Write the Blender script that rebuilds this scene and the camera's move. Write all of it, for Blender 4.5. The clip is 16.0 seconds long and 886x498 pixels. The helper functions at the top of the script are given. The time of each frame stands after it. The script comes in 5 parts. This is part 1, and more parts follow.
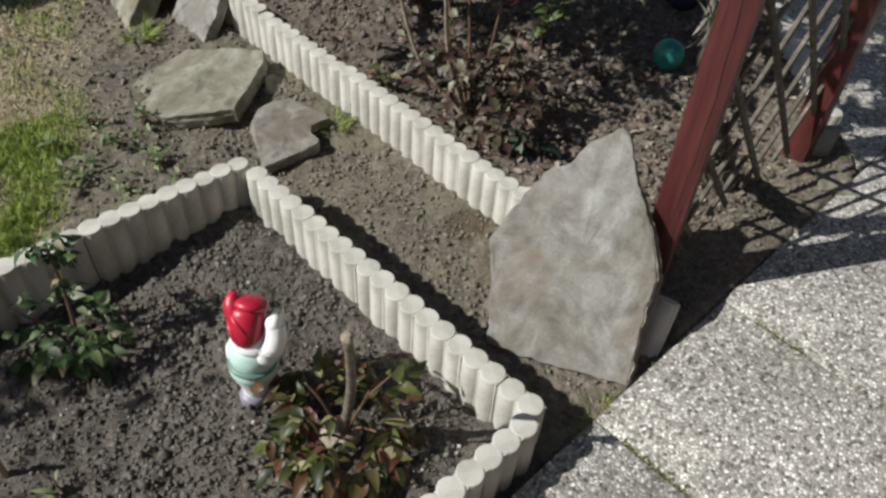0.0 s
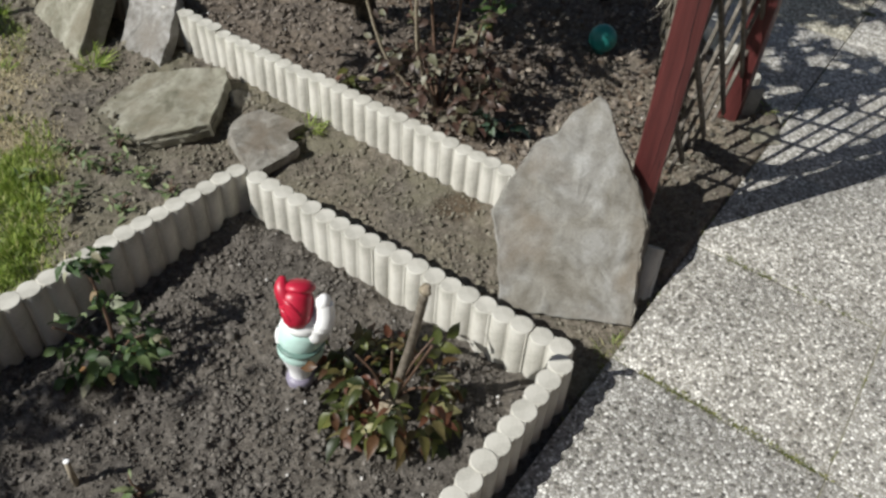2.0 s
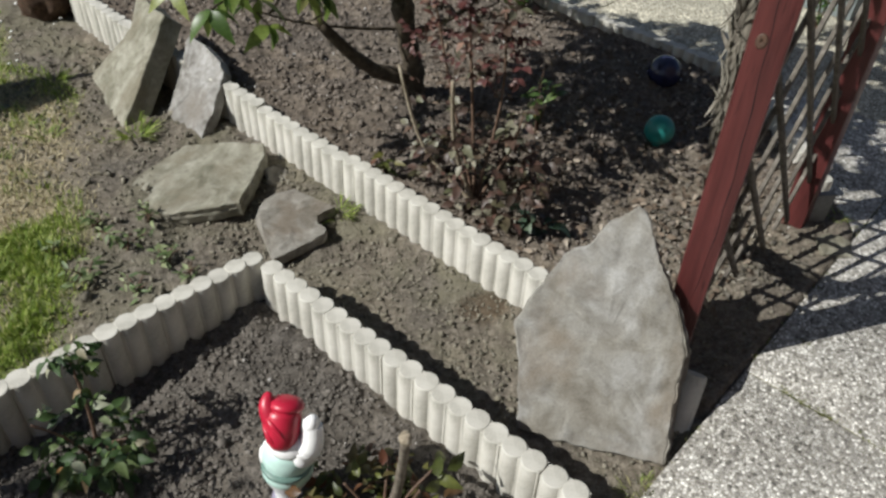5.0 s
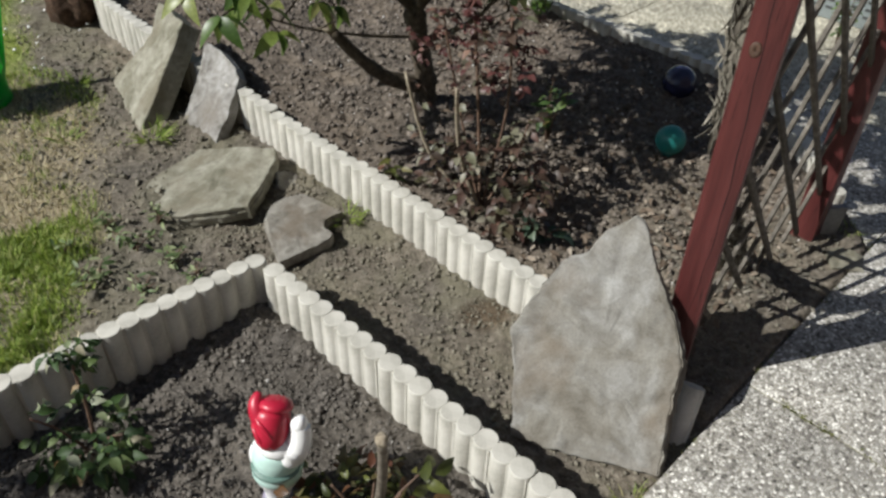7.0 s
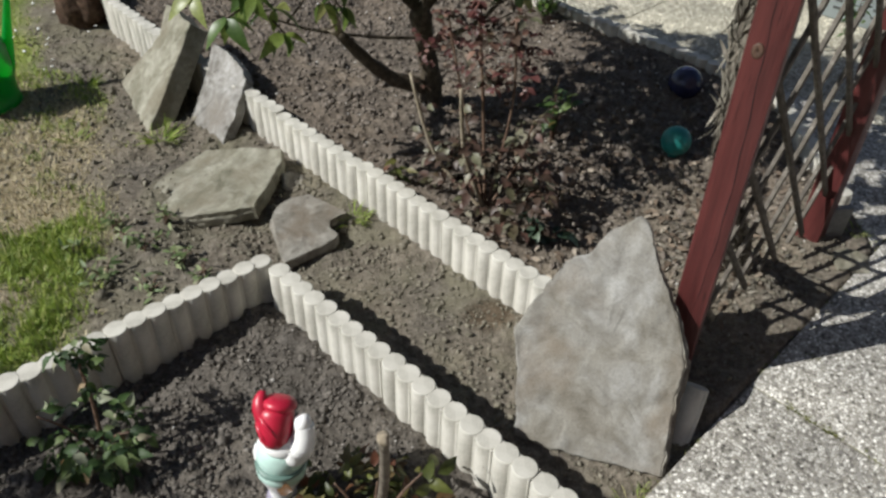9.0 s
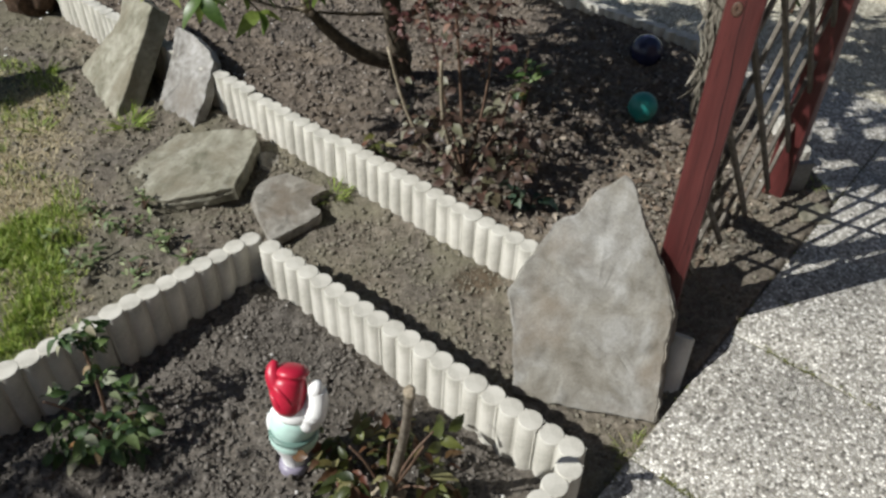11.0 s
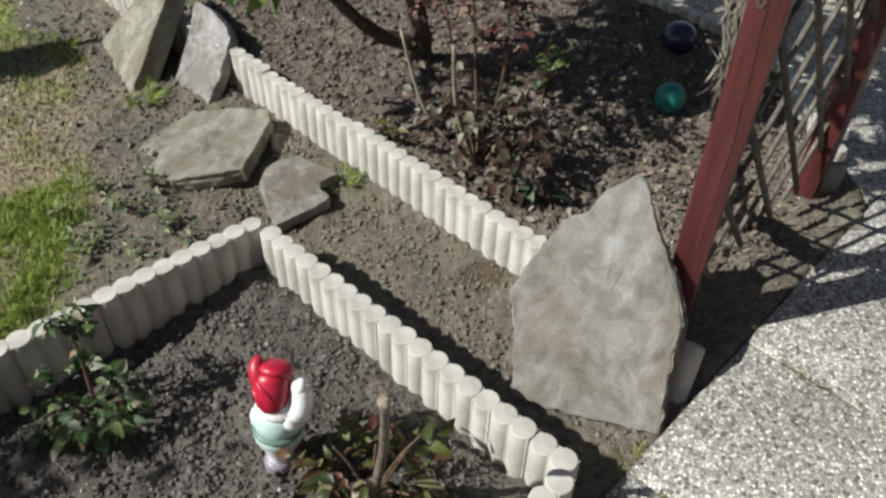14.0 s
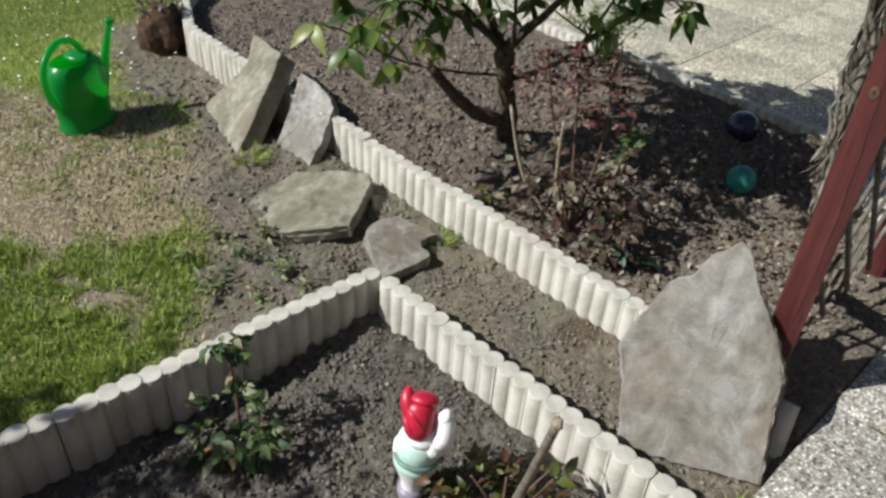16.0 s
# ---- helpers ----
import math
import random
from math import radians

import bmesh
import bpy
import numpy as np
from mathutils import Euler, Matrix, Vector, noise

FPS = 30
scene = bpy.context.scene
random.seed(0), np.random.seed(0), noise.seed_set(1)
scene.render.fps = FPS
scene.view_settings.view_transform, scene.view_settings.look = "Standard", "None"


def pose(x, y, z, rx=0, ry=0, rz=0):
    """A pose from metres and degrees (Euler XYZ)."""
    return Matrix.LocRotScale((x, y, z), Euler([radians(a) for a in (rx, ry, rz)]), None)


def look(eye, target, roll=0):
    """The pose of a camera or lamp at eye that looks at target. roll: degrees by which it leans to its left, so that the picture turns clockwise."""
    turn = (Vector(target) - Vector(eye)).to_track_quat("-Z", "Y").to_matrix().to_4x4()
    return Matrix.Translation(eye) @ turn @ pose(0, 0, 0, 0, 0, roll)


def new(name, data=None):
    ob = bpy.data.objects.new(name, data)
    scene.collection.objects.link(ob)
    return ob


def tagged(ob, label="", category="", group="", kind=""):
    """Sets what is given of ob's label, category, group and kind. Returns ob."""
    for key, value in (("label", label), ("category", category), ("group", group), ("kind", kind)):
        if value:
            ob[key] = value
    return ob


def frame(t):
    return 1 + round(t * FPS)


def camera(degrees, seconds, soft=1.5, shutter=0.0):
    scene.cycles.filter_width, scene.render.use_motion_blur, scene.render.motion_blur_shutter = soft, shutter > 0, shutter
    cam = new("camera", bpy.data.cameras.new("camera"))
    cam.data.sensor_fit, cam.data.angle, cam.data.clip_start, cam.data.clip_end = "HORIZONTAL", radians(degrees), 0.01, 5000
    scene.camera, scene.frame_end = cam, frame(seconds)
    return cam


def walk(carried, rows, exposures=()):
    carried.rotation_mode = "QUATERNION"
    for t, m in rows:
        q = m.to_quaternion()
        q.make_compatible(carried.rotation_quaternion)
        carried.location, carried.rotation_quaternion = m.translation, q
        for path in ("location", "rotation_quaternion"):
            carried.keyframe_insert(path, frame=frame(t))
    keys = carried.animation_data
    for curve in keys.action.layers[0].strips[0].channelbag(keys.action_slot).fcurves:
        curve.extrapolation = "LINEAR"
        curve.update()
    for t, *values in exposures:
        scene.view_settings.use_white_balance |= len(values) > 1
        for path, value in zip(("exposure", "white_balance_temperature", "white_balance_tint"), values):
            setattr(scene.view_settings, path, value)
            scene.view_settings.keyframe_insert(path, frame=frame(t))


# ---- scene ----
cam = camera(60.9, 16.0, soft=2.7)
METRES, EYE, TILT, LEAN, TURN = 1.6, 1.645, 0.0, 0.0, 0.0
SKY, SUN, EXPOSURE = 0.053, 5.0, 0.16
ROWS = [
    (0.0, 0.0, 0.0, 0.0, 2.91, -45.83, -2.83),
    (0.5, -0.0368, -0.0209, -0.001, 2.6, -46.16, -3.6),
    (1.0, -0.1002, -0.05, 0.0046, -1.38, -45.63, -3.32),
    (1.5, -0.1621, -0.0969, 0.0059, -7.33, -44.47, -3.4),
    (2.0, -0.1947, -0.1216, 0.0092, -7.18, -43.91, -3.12),
    (2.5, -0.1955, -0.1129, 0.0096, -5.92, -43.62, -3.94),
    (3.0, -0.1786, -0.0779, 0.0048, -4.67, -43.66, -3.87),
    (3.5, -0.1515, -0.0324, 0.0134, -5.02, -42.24, -5.19),
    (4.0, -0.1357, -0.0079, 0.0145, -2.15, -40.18, -3.89),
    (6.5, -0.0404, 0.0226, 0.0082, 0.07, -40.06, -1.58),
    (7.0, -0.0388, 0.0072, 0.0124, 1.54, -39.51, -1.66),
    (7.5, -0.0286, -0.0091, 0.0132, 0.33, -38.38, -2.18),
    (8.0, -0.0285, -0.0086, 0.0175, 1.44, -37.71, -2.15),
    (8.5, -0.0284, -0.0007, 0.0177, 1.97, -37.81, -1.38),
    (9.0, -0.0312, 0.0026, 0.0155, 2.08, -39.46, -1.33),
    (9.5, -0.0499, -0.0102, 0.0118, 0.5, -40.29, -1.79),
    (10.0, -0.0965, -0.0402, 0.0142, -2.56, -40.47, -1.35),
    (12.5, -0.1077, -0.033, 0.0077, -1.59, -41.12, -2.14),
    (13.0, -0.0625, -0.0097, 0.0076, -0.14, -41.88, -1.99),
    (13.5, -0.0444, 0.0029, 0.004, -0.19, -41.97, -1.54),
    (14.0, -0.0452, 0.0163, 0.0031, 0.91, -42.39, -1.5),
    (14.5, -0.0637, 0.0195, 0.011, 4.89, -40.8, -1.67),
    (15.0, -0.1019, -0.0111, 0.0202, 5.39, -38.85, -2.31),
    (15.5, -0.1667, -0.0619, 0.0301, 1.8, -37.04, -3.08),
    (16.0, -0.249, -0.1146, 0.0348, 2.96, -36.44, -3.33),
]
# the path, in axes whose z is true up; the paving lies at z = 0
walk(cam, [(t, pose(0, 0, EYE, TILT, LEAN, TURN) @ pose(METRES * x, METRES * y, METRES * z, 90 + pitch, roll, yaw)) for t, x, y, z, yaw, pitch, roll in ROWS],
     [(0.0, EXPOSURE - 0.01), (4.0, EXPOSURE + 0.03), (10.0, EXPOSURE + 0.07), (16.0, EXPOSURE + 0.13)])

# ---- world and sun ----
SUN_AZ, SUN_EL = math.atan2(-0.96, -0.27), radians(42)
to_sun = Vector((math.sin(SUN_AZ) * math.cos(SUN_EL), math.cos(SUN_AZ) * math.cos(SUN_EL), math.sin(SUN_EL)))
world = bpy.data.worlds.new("world")
scene.world = world
world.use_nodes = True
wn = world.node_tree.nodes
sky = wn.new("ShaderNodeTexSky")
sky.sky_type, sky.sun_disc = "NISHITA", False
sky.sun_elevation, sky.sun_rotation = SUN_EL, SUN_AZ
world.node_tree.links.new(sky.outputs[0], wn["Background"].inputs["Color"])
wn["Background"].inputs["Strength"].default_value = SKY
sun_data = bpy.data.lights.new("sun", "SUN")
sun_data.energy, sun_data.angle, sun_data.color = SUN, radians(0.53), (0.985, 0.98, 0.945)
sun = new("sun", sun_data)
sun.matrix_world = look(to_sun * 30, (0, 0, 0))

# ---- the garden's own grid: d runs along the paving's edge, n across it, out of the beds ----
DIR, NRM = Vector((0.6921, 0.7218, 0)), Vector((0.7218, -0.6921, 0))


def W(d, n, z=0.0):
    return DIR * d + NRM * n + Vector((0, 0, z))


rng = np.random.default_rng(7)


def vnoise(x, y, seed=0):
    """Smooth value noise, -1 to 1."""
    xi, yi = np.floor(x).astype(np.int64), np.floor(y).astype(np.int64)
    fx, fy = x - xi, y - yi
    fx, fy = fx * fx * (3 - 2 * fx), fy * fy * (3 - 2 * fy)

    def h(a, b):
        v = (a * 374761393 + b * 668265263 + seed * 1442695041) & 0x7FFFFFFF
        v = ((v ^ (v >> 13)) * 1274126177) & 0x7FFFFFFF
        return ((v ^ (v >> 16)) & 0xFFFF) / 32767.5 - 1
    return (h(xi, yi) * (1 - fx) + h(xi + 1, yi) * fx) * (1 - fy) + (h(xi, yi + 1) * (1 - fx) + h(xi + 1, yi + 1) * fx) * fy


def fbm(x, y, size, octaves=4, seed=0, gain=0.5):
    out, amp, total = 0, 1.0, 0
    for k in range(octaves):
        out = out + amp * vnoise(x / size + 17.3 * k, y / size - 9.1 * k, seed + k)
        total, amp, size = total + amp, amp * gain, size * 0.5
    return out / total


def sstep(a, b, v):
    s = np.clip((v - a) / (b - a), 0, 1)
    return s * s * (3 - 2 * s)


# ---- materials ----
def material(name):
    m = bpy.data.materials.new(name)
    m.use_nodes = True
    nt = m.node_tree
    bsdf = nt.nodes["Principled BSDF"]

    def node(kind, **kw):
        nd = nt.nodes.new(kind)
        for k, v in kw.items():
            if k in nd.inputs:
                nd.inputs[k].default_value = v
        return nd
    return m, nt, bsdf, node


def ramp(nt, node, fac, stops):
    r = node("ShaderNodeValToRGB")
    el = r.color_ramp.elements
    while len(el) < len(stops):
        el.new(0.5)
    for e, (p, c) in zip(el, stops):
        e.position, e.color = p, (*c, 1)
    nt.links.new(fac, r.inputs["Fac"])
    return r.outputs["Color"]


def coords(nt, node, scale=(1, 1, 1), which="Object"):
    tc, mp = node("ShaderNodeTexCoord"), node("ShaderNodeMapping", Scale=scale)
    nt.links.new(tc.outputs[which], mp.inputs["Vector"])
    return mp.outputs["Vector"]


def noise_tex(nt, node, vec, scale, detail=4.0, rough=0.55):
    nz = node("ShaderNodeTexNoise", Scale=scale, Detail=detail, Roughness=rough)
    nt.links.new(vec, nz.inputs["Vector"])
    return nz.outputs["Fac"]


def mixc(nt, node, fac, a, b, mode="MIX"):
    mx = node("ShaderNodeMix")
    mx.data_type, mx.blend_type = "RGBA", mode
    for sock, val in ((mx.inputs[0], fac), (mx.inputs[6], a), (mx.inputs[7], b)):
        if hasattr(val, "is_linked"):
            nt.links.new(val, sock)
        elif isinstance(val, tuple):
            sock.default_value = (*val, 1)
        else:
            sock.default_value = val
    return mx.outputs[2]


def bump(nt, node, bsdf, height, strength, distance, normal=None):
    b = node("ShaderNodeBump", Strength=strength, Distance=distance)
    nt.links.new(height, b.inputs["Height"])
    if normal is not None:
        nt.links.new(normal, b.inputs["Normal"])
    nt.links.new(b.outputs["Normal"], bsdf.inputs["Normal"])
    return b.outputs["Normal"]


def random_of(nt, node, island=False):
    if island:
        return node("ShaderNodeNewGeometry").outputs["Random Per Island"]
    return node("ShaderNodeObjectInfo").outputs["Random"]


def mottled(name, stops, scale=20.0, fine=120.0, rough=0.85, relief=0.4, depth=0.004, which="Object", vary=0.0, island=False, spec=0.3, stretch=(1, 1, 1)):
    """A grainy surface in a few tones, at two scales."""
    m, nt, bsdf, node = material(name)
    vec = coords(nt, node, stretch, which)
    a, b = noise_tex(nt, node, vec, scale, 5), noise_tex(nt, node, vec, fine, 4, 0.7)
    add = node("ShaderNodeMath")
    add.operation = "MULTIPLY_ADD"
    nt.links.new(b, add.inputs[0])
    add.inputs[1].default_value = 0.45
    nt.links.new(a, add.inputs[2])
    sub = node("ShaderNodeMath")
    sub.operation = "SUBTRACT"
    nt.links.new(add.outputs[0], sub.inputs[0])
    sub.inputs[1].default_value = 0.22
    col = ramp(nt, node, sub.outputs[0], stops)
    if vary:
        lo, hi = 1 - vary, 1 + vary
        tone = ramp(nt, node, random_of(nt, node, island), [(0, (lo, lo, lo)), (1, (hi, hi, hi))])
        col = mixc(nt, node, 1.0, col, tone, "MULTIPLY")
    nt.links.new(col, bsdf.inputs["Base Color"])
    bsdf.inputs["Roughness"].default_value = rough
    bsdf.inputs["Specular IOR Level"].default_value = spec
    bump(nt, node, bsdf, add.outputs[0], relief, depth)
    return m


def leafy(name, stops, rough=0.45, island=True, trans=0.25, spec=0.4):
    m, nt, bsdf, node = material(name)
    vec = coords(nt, node, (1, 1, 1))
    col = ramp(nt, node, random_of(nt, node, island), stops)
    nz = noise_tex(nt, node, vec, 60, 3)
    tone = ramp(nt, node, nz, [(0.3, (0.75, 0.75, 0.75)), (0.7, (1.2, 1.2, 1.15))])
    col = mixc(nt, node, 1.0, col, tone, "MULTIPLY")
    nt.links.new(col, bsdf.inputs["Base Color"])
    bsdf.inputs["Roughness"].default_value = rough
    bsdf.inputs["Specular IOR Level"].default_value = spec
    tr = node("ShaderNodeBsdfTranslucent")
    nt.links.new(col, tr.inputs["Color"])
    ms = node("ShaderNodeMixShader", Fac=trans)
    nt.links.new(bsdf.outputs[0], ms.inputs[1])
    nt.links.new(tr.outputs[0], ms.inputs[2])
    nt.links.new(ms.outputs[0], nt.nodes["Material Output"].inputs["Surface"])
    return m


def ground_material():
    m, nt, bsdf, node = material("earth_and_turf")
    vec = coords(nt, node, (1, 1, 1))
    big, mid, fine = noise_tex(nt, node, vec, 3.0, 4), noise_tex(nt, node, vec, 38, 5, 0.65), noise_tex(nt, node, vec, 170, 4, 0.7)
    soil = ramp(nt, node, mid, [(0.28, (0.056, 0.0495, 0.042)), (0.5, (0.12, 0.108, 0.0935)), (0.74, (0.205, 0.188, 0.166))])
    speck = ramp(nt, node, fine, [(0.3, (0.6, 0.6, 0.6)), (0.62, (1.1, 1.1, 1.1)), (0.78, (1.5, 1.48, 1.42))])
    soil = mixc(nt, node, 1.0, soil, speck, "MULTIPLY")
    patch = ramp(nt, node, big, [(0.35, (0.82, 0.82, 0.84)), (0.65, (1.16, 1.13, 1.08))])
    soil = mixc(nt, node, 1.0, soil, patch, "MULTIPLY")

    def attr(name):
        a = node("ShaderNodeAttribute")
        a.attribute_name = name
        return a.outputs["Fac"]
    pale = mixc(nt, node, 1.0, soil, (1.6, 1.55, 1.4), "MULTIPLY")
    col = mixc(nt, node, attr("trodden"), soil, pale)
    moss = ramp(nt, node, fine, [(0.35, (0.11, 0.105, 0.07)), (0.65, (0.21, 0.195, 0.135))])
    col = mixc(nt, node, attr("moss"), col, moss)
    red = mixc(nt, node, 1.0, soil, (1.42, 1.27, 1.14), "MULTIPLY")
    col = mixc(nt, node, attr("reddish"), col, red)
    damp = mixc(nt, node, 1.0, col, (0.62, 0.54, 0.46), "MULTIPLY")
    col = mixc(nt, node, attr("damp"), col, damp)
    straw = ramp(nt, node, fine, [(0.3, (0.19, 0.15, 0.095)), (0.5, (0.37, 0.31, 0.215)), (0.72, (0.54, 0.475, 0.345))])
    col = mixc(nt, node, attr("dry"), col, straw)
    turf = ramp(nt, node, fine, [(0.3, (0.11, 0.14, 0.03)), (0.5, (0.21, 0.26, 0.06)), (0.72, (0.32, 0.36, 0.12))])
    broad = noise_tex(nt, node, vec, 0.9, 5, 0.6)
    turf = mixc(nt, node, 1.0, turf, ramp(nt, node, broad, [(0.3, (0.78, 0.85, 0.8)), (0.7, (1.25, 1.15, 1.2))]), "MULTIPLY")
    col = mixc(nt, node, attr("turf"), col, turf)
    # outer lawn: the shade that standing blades would give, put into the colour
    shaded_turf = mixc(nt, node, 1.0, col, (0.62, 0.68, 0.55), "MULTIPLY")
    col = mixc(nt, node, attr("outer_blade_shade"), col, shaded_turf)
    nt.links.new(col, bsdf.inputs["Base Color"])
    bsdf.inputs["Roughness"].default_value = 0.95
    bsdf.inputs["Specular IOR Level"].default_value = 0.15
    n1 = bump(nt, node, bsdf, mid, 0.8, 0.012)
    bump(nt, node, bsdf, fine, 0.7, 0.004, n1)
    return m


def aggregate_material(name="washed_aggregate", tint=(1, 1, 1)):
    """Washed concrete: rounded pale, grey and dark pebbles bedded in cement."""
    m, nt, bsdf, node = material(name)
    vec = coords(nt, node, (1, 1, 1))
    wob = noise_tex(nt, node, vec, 60, 2)
    v = node("ShaderNodeTexVoronoi", Scale=105.0, Randomness=1.0)
    nt.links.new(vec, v.inputs["Vector"])
    v2 = node("ShaderNodeTexVoronoi", Scale=105.0, Randomness=1.0)
    v2.feature = "DISTANCE_TO_EDGE"
    nt.links.new(vec, v2.inputs["Vector"])
    sep = node("ShaderNodeSeparateColor")
    nt.links.new(v.outputs["Color"], sep.inputs[0])
    peb = ramp(nt, node, sep.outputs[0], [(0.0, (0.07, 0.067, 0.062)), (0.14, (0.19, 0.182, 0.172)), (0.3, (0.34, 0.328, 0.312)), (0.55, (0.48, 0.465, 0.44)), (0.8, (0.69, 0.675, 0.645)), (0.96, (0.93, 0.915, 0.885))])
    edge = ramp(nt, node, v2.outputs["Distance"], [(0.03, (0, 0, 0)), (0.16, (1, 1, 1))])
    col = mixc(nt, node, edge, (0.27, 0.255, 0.225), peb)
    big = noise_tex(nt, node, coords(nt, node, (1, 1, 1), "Object"), 2.2, 5, 0.6)
    stain = ramp(nt, node, big, [(0.3, (0.74, 0.74, 0.73)), (0.7, (1.14, 1.13, 1.1))])
    col = mixc(nt, node, 1.0, col, stain, "MULTIPLY")
    col = mixc(nt, node, 1.0, col, tint, "MULTIPLY")
    tone = ramp(nt, node, random_of(nt, node), [(0, (0.93, 0.93, 0.93)), (1, (1.07, 1.06, 1.04))])
    col = mixc(nt, node, 1.0, col, tone, "MULTIPLY")
    nt.links.new(col, bsdf.inputs["Base Color"])
    bsdf.inputs["Roughness"].default_value = 0.75
    bsdf.inputs["Specular IOR Level"].default_value = 0.3
    n1 = bump(nt, node, bsdf, edge, 0.55, 0.004)
    bump(nt, node, bsdf, wob, 0.3, 0.004, n1)
    return m


def painted_wood(name, stops, grain=(3, 3, 0.25)):
    m, nt, bsdf, node = material(name)
    vec = coords(nt, node, grain)
    a, b = noise_tex(nt, node, vec, 9, 6, 0.6), noise_tex(nt, node, vec, 42, 4, 0.6)
    col = ramp(nt, node, a, stops)
    crack = ramp(nt, node, b, [(0.30, (0.45, 0.42, 0.42)), (0.38, (1, 1, 1)), (0.8, (1.12, 1.1, 1.08))])
    col = mixc(nt, node, 1.0, col, crack, "MULTIPLY")
    nt.links.new(col, bsdf.inputs["Base Color"])
    bsdf.inputs["Roughness"].default_value = 0.42
    bump(nt, node, bsdf, b, 0.6, 0.004)
    return m


def plain(name, colour, rough=0.5, grain=40.0, amount=0.12, metal=0.0, relief=0.1, spec=0.5):
    m, nt, bsdf, node = material(name)
    vec = coords(nt, node)
    nz = noise_tex(nt, node, vec, grain, 5, 0.6)
    lo, hi = tuple(c * (1 - amount) for c in colour), tuple(min(1, c * (1 + amount)) for c in colour)
    nt.links.new(ramp(nt, node, nz, [(0.3, lo), (0.7, hi)]), bsdf.inputs["Base Color"])
    bsdf.inputs["Roughness"].default_value, bsdf.inputs["Metallic"].default_value = rough, metal
    bsdf.inputs["Specular IOR Level"].default_value = spec
    if relief:
        bump(nt, node, bsdf, nz, relief, 0.003)
    return m


def stone_material(name, dark, base, pale, brown, scale):
    """Split stone: cloudy patches, veins along the bedding, rusty stains, small pits."""
    m, nt, bsdf, node = material(name)
    vec = coords(nt, node)
    warp = node("ShaderNodeTexNoise", Scale=4.0, Detail=3.0)
    nt.links.new(vec, warp.inputs["Vector"])
    bent = node("ShaderNodeMix")
    bent.data_type = "VECTOR"
    bent.inputs[0].default_value = 0.16
    nt.links.new(vec, bent.inputs[4])
    nt.links.new(warp.outputs["Color"], bent.inputs[5])
    cloud, vein = noise_tex(nt, node, bent.outputs[1], scale, 7, 0.62), noise_tex(nt, node, bent.outputs[1], scale * 3.2, 6, 0.6)
    grain, rust = noise_tex(nt, node, vec, 190, 4, 0.75), noise_tex(nt, node, vec, scale * 0.55, 4, 0.6)
    col = ramp(nt, node, cloud, [(0.3, dark), (0.45, base), (0.55, tuple((p + q) / 2 for p, q in zip(base, pale))), (0.7, pale)])
    vn = ramp(nt, node, vein, [(0.3, (0.7, 0.68, 0.65)), (0.5, (1, 1, 1)), (0.62, (1.2, 1.215, 1.24))])
    col = mixc(nt, node, 1.0, col, vn, "MULTIPLY")
    rs = ramp(nt, node, rust, [(0.5, (0, 0, 0)), (0.68, (0.75, 0.75, 0.75))])
    col = mixc(nt, node, rs, col, brown)
    gr = ramp(nt, node, grain, [(0.28, (0.7, 0.69, 0.68)), (0.5, (1, 1, 1)), (0.75, (1.2, 1.2, 1.19))])
    col = mixc(nt, node, 1.0, col, gr, "MULTIPLY")
    nt.links.new(col, bsdf.inputs["Base Color"])
    bsdf.inputs["Roughness"].default_value = 0.82
    bsdf.inputs["Specular IOR Level"].default_value = 0.25
    n1 = bump(nt, node, bsdf, vein, 0.55, 0.008)
    bump(nt, node, bsdf, grain, 0.5, 0.002, n1)
    return m


EARTH = ground_material()
CLOD = mottled("soil_crumb", [(0.25, (0.058, 0.051, 0.0435)), (0.5, (0.12, 0.108, 0.0935)), (0.8, (0.21, 0.193, 0.171))], 55, 220, 0.95, 0.6, 0.004, vary=0.3, island=True, spec=0.15)
CLOD_BROWN = mottled("rear_bed_crumb", [(0.25, (0.078, 0.064, 0.052)), (0.5, (0.155, 0.132, 0.11)), (0.8, (0.265, 0.232, 0.198))], 55, 220, 0.95, 0.6, 0.004, vary=0.3, island=True, spec=0.15)
CLOD_PALE = mottled("trodden_crumb", [(0.25, (0.085, 0.077, 0.056)), (0.5, (0.165, 0.15, 0.115)), (0.8, (0.27, 0.25, 0.205))], 55, 220, 0.95, 0.6, 0.004, vary=0.25, island=True, spec=0.15)
AGGREGATE, OLD_AGGREGATE = aggregate_material(), aggregate_material("yellowed_aggregate", (1.12, 1.1, 0.97))
CONCRETE = mottled("cast_concrete", [(0.2, (0.27, 0.258, 0.22)), (0.38, (0.395, 0.38, 0.332)), (0.52, (0.482, 0.465, 0.41)), (0.8, (0.575, 0.557, 0.5))], 11, 150, 0.85, 0.3, 0.002, vary=0.06, spec=0.25)
SLATE = stone_material("grey_sandstone", (0.158, 0.144, 0.118), (0.205, 0.194, 0.167), (0.272, 0.268, 0.252), (0.178, 0.146, 0.11), 7)
MOSSY = stone_material("weathered_greenish_stone", (0.12, 0.115, 0.082), (0.2, 0.19, 0.145), (0.3, 0.288, 0.235), (0.17, 0.15, 0.108), 9)
GREYSTONE = stone_material("rough_grey_stone", (0.125, 0.116, 0.102), (0.215, 0.206, 0.19), (0.32, 0.31, 0.292), (0.175, 0.155, 0.13), 11)
BROWNSTONE = stone_material("brown_split_stone", (0.1, 0.09, 0.074), (0.18, 0.166, 0.14), (0.27, 0.255, 0.225), (0.15, 0.122, 0.092), 11)
